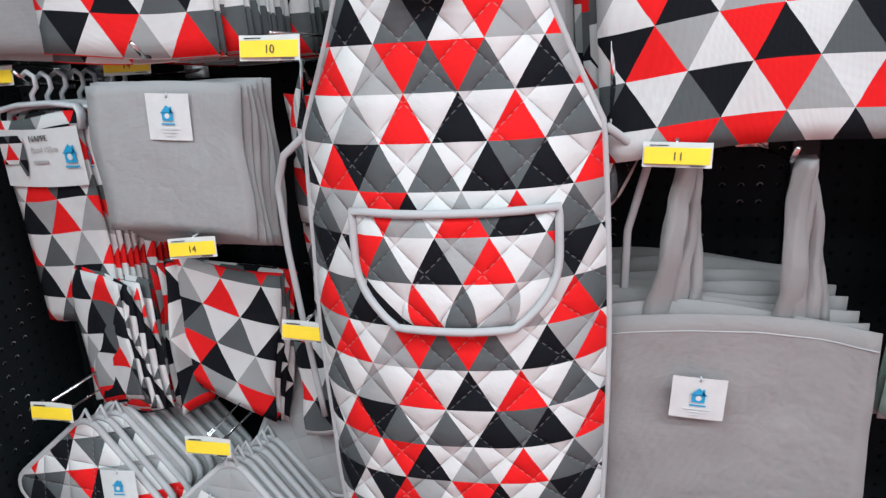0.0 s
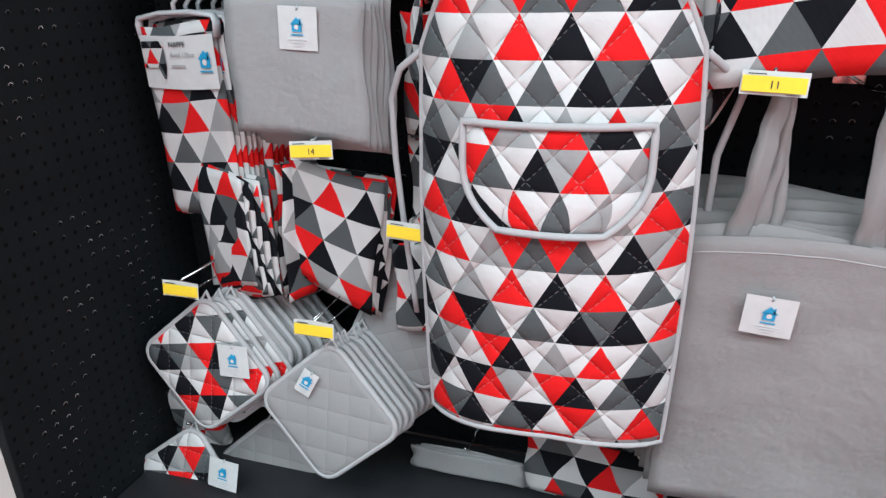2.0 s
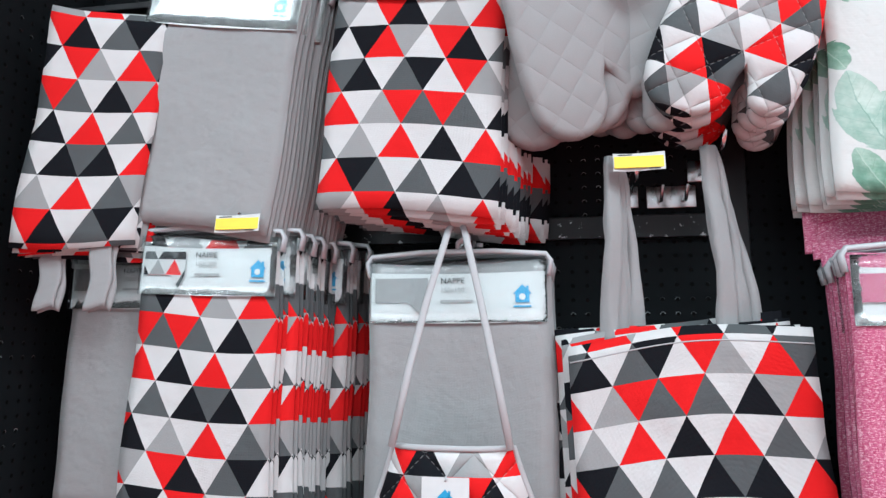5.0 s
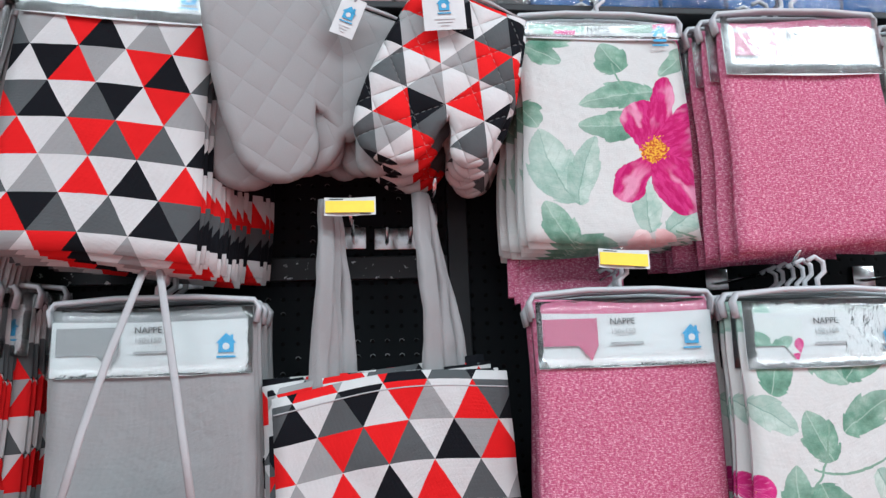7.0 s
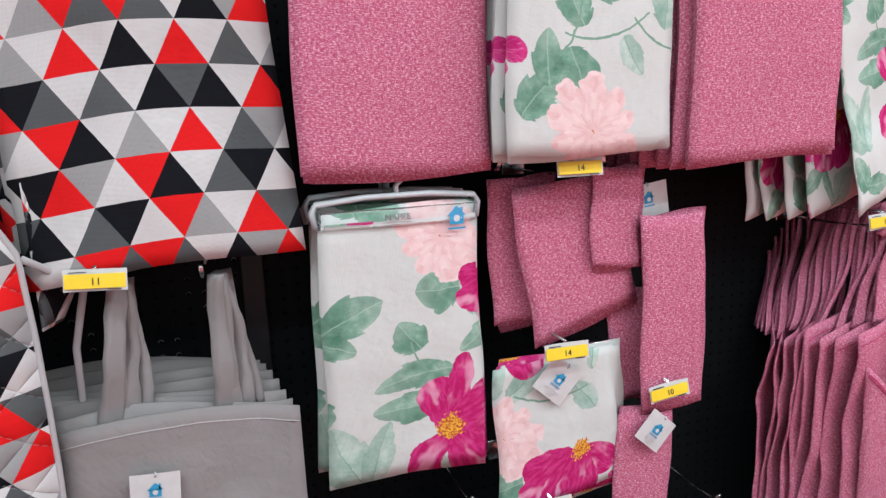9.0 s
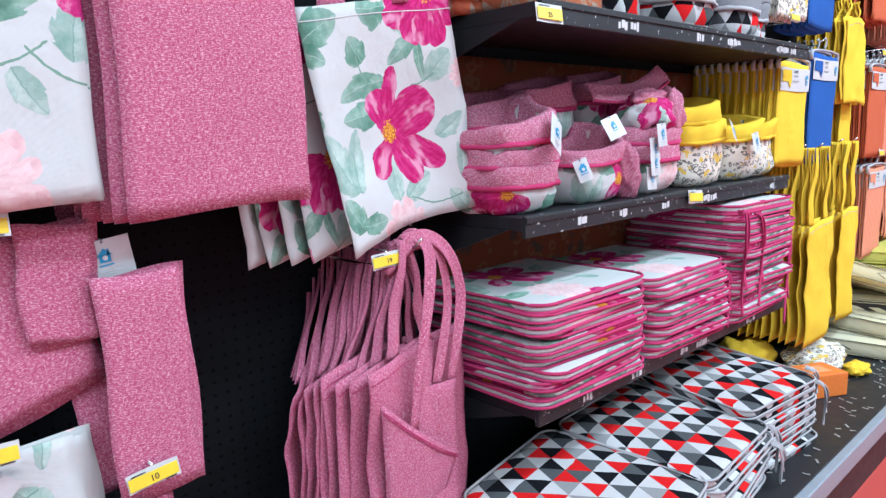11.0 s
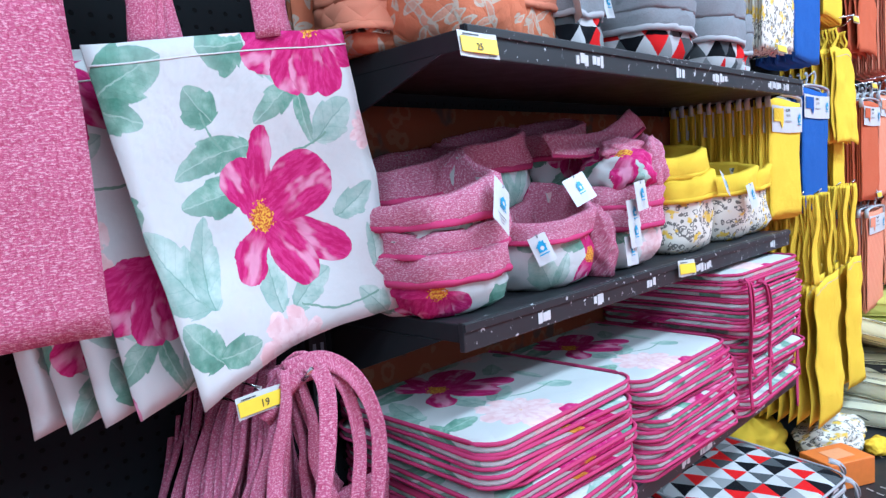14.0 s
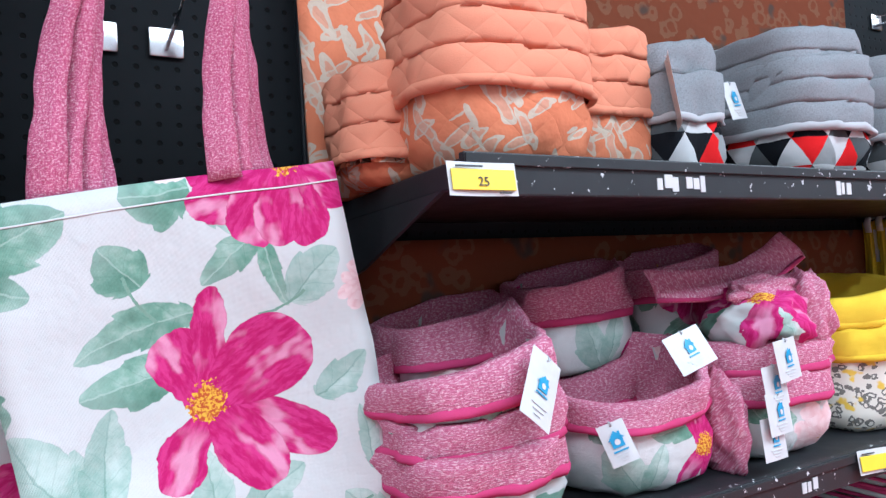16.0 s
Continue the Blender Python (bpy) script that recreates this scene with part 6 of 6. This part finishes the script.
heap("crumpled_cloth", pose(3.42, 0.68, 0.249), YELLOW_PRINT, "crumpled small-print cloth lying on the deck", "cloth", 0.34, 0.20, 0.13, 3)
heap("crumpled_cloth", pose(3.50, 0.55, 0.249), YELLOW, "crumpled yellow cloth end lying on the deck", "cloth", 0.13, 0.09, 0.05, 5)
heap("crumpled_cloth", pose(3.20, 0.86, 0.249), YELLOW, "crumpled yellow cloth lying on the deck", "cloth", 0.30, 0.2, 0.16, 7)
for k, (x, y, z, t, rz, cl) in enumerate(((3.93, 0.70, 0.285, 0, 8, STRIPE), (4.02, 0.66, 0.355, 3, -6, STRIPE), (4.14, 0.64, 0.425, -3, 10, STRIPE), (4.05, 0.72, 0.515, 22, 5, STRIPE))):
    ob = seat_pad("floor_cushion", pose(x, y, z, t * 0.5, t, rz), cl, STRIPE, "cream cushion with thin dark stripes lying on the deck", 0.46, 0.44, 0.075, "striped cushions", (0.1 * k, 0))
for k in range(5):
    seat_pad("floor_cushion", pose(4.5, 0.70, 0.30 + 0.07 * k, 0, 0, 4 * k), LIME, LIME, "lime yellow cushion in a stack on the deck", 0.46, 0.44, 0.07, "lime cushions", (0.1 * k, 0))
rng = random.Random(17)
for k in range(60):
    x, y = rng.uniform(2.45, 3.75), rng.uniform(0.39, 0.56)
    ob = thing("paper_scrap", pose(x, y, 0.2495, 0, 0, rng.uniform(0, 180)), "torn scrap of white paper on the deck", "paper scrap", "paper scraps")
    part("scrap", sheet(fresh(), lambda u, v: ((u - 0.5) * 0.02, (v - 0.5) * 0.006, 0.001 + 0.002 * u), 3, 2, 0.0006, (0.02, 0.006)), CARD, ob)

# ---- bay four and five: yellow, blue and orange goods ----
def far_row(P, count, step=0.02, shift=0.0, seed=0):
    hang_row(P, count, step, 0.004, 0.004, seed, shift)


hook(3.06, 1.475, 0.30, "", 0, False)
P = nappe_pack(pose(3.10, 0.70, 1.43), YELLOW, "yellow cotton", 0.26, 0.35, YELLOW, (0.1, 0.1), 101.0, wrapped=False)
far_row(P, 11, 0.026, -0.004, 101)
hook(3.49, 1.515, 0.26, "", 0, False)
P = nappe_pack(pose(3.48, 0.73, 1.48), BLUE, "blue cotton", 0.27, 0.41, BLUE, (0.1, 0.1), 102.0, wrapped=False)
far_row(P, 5, 0.024, 0, 102)
hook(3.42, 1.985, 0.26, "", 0, False)
P = nappe_pack(pose(3.42, 0.73, 1.96), BLUE, "blue cotton", 0.27, 0.40, BLUE, (0.2, 0.1), 103.0, wrapped=False)
far_row(P, 5, 0.024, 0, 103)
hook(3.12, 1.93, 0.28, "", 0)
P = nappe_pack(pose(3.12, 0.72, 1.90), YELLOW_PRINT, "small yellow print", 0.25, 0.33, YELLOW_PRINT, (0.2, 0.1), 104.0, wrapped=False)
far_row(P, 4, 0.024, 0, 104)
hook(3.10, 1.56, 0.28, "", 0)
hook(3.26, 1.13, 0.30, "", 0, False), hook(3.44, 1.13, 0.30, "", 0, False)
B = tote_bag(pose(3.36, 0.66, 0.86, 0, 0, 4), YELLOW, YELLOW, "yellow cotton tote bags in a row on two hooks", 0.33, 0.45, 0.27, 1, (0.1, 0.1), 105.0, spread=0.2, flare=0.04, fold=0.008)
far_row(B, 10, 0.030, 0.003, 105)
B = tote_bag(pose(3.75, 0.68, 0.87, 0, 0, 6), YELLOW, YELLOW, "yellow cotton tote bags in a row on two hooks", 0.33, 0.45, 0.27, 1, (0.3, 0.1), 109.0, spread=0.2, flare=0.04, fold=0.012)
far_row(B, 8, 0.034, 0.003, 109)
hook(3.66, 1.14, 0.30, "", 0, False), hook(3.84, 1.14, 0.30, "", 0, False)
hook(3.80, 1.72, 0.30, "", 0), hook(3.72, 1.99, 0.28, "", 0, False)
B = tote_bag(pose(3.80, 0.72, 1.62, 0, 2, 0), YELLOW, YELLOW, "yellow cotton cloths bunched on hooks", 0.24, 0.33, 0.08, 2, (0.1, 0.1), 106.0, spread=0.12)
far_row(B, 6, 0.035, 0.0, 106)
B = napkin(pose(3.74, 0.74, 1.97, 0, 3, 0), YELLOW, "yellow cotton cloths folded on a hook", 0.22, 0.24, 4, 107.0)
far_row(B, 5, 0.035, 0.0, 107)
B = napkin(pose(3.86, 0.76, 1.30, 0, -3, 0), YELLOW, "yellow cotton cloths folded on a hook", 0.14, 0.25, 4, 108.0)
far_row(B, 5, 0.03, 0.0, 108)
for x, z, w, h, cl, nm, n, sd in ((4.42, 1.50, 0.27, 0.44, ORANGE, "salmon orange cotton", 9, 111), (4.95, 1.47, 0.27, 0.42, ORANGE, "salmon orange cotton", 7, 112), (4.15, 1.46, 0.26, 0.40, RUST, "rust orange cotton", 9, 113),
                                   (4.55, 2.05, 0.30, 0.46, ORANGE, "salmon orange cotton", 6, 114), (5.05, 2.02, 0.30, 0.46, RUST, "rust orange cotton", 6, 115), (4.22, 1.02, 0.26, 0.42, ORANGE, "salmon orange cotton", 5, 116), (5.5, 1.75, 0.27, 0.42, ORANGE, "salmon orange cotton", 5, 117)):
    hook(x, z + 0.045, 0.28, "", 0)
    P = nappe_pack(pose(x, 0.72, z), cl, nm, w, h, cl, (0.1, 0.1), float(sd), wrapped=False)
    far_row(P, n, 0.026, 0.0, sd)
for x, z, sd in ((4.20, 2.02, 121), (4.62, 1.02, 122), (5.05, 1.0, 123), (5.4, 1.25, 124)):
    hook(x, z + 0.18, 0.28, "", 0)
    B = tote_bag(pose(x, 0.74, z, 0, 3, 0), RUST if sd % 2 else ORANGE, RUST if sd % 2 else ORANGE, "rust orange cotton bags bunched on a hook", 0.26, 0.38, 0.17, 2, (0.1, 0.1), float(sd), spread=0.14)
    far_row(B, 5, 0.035, 0.0, sd)
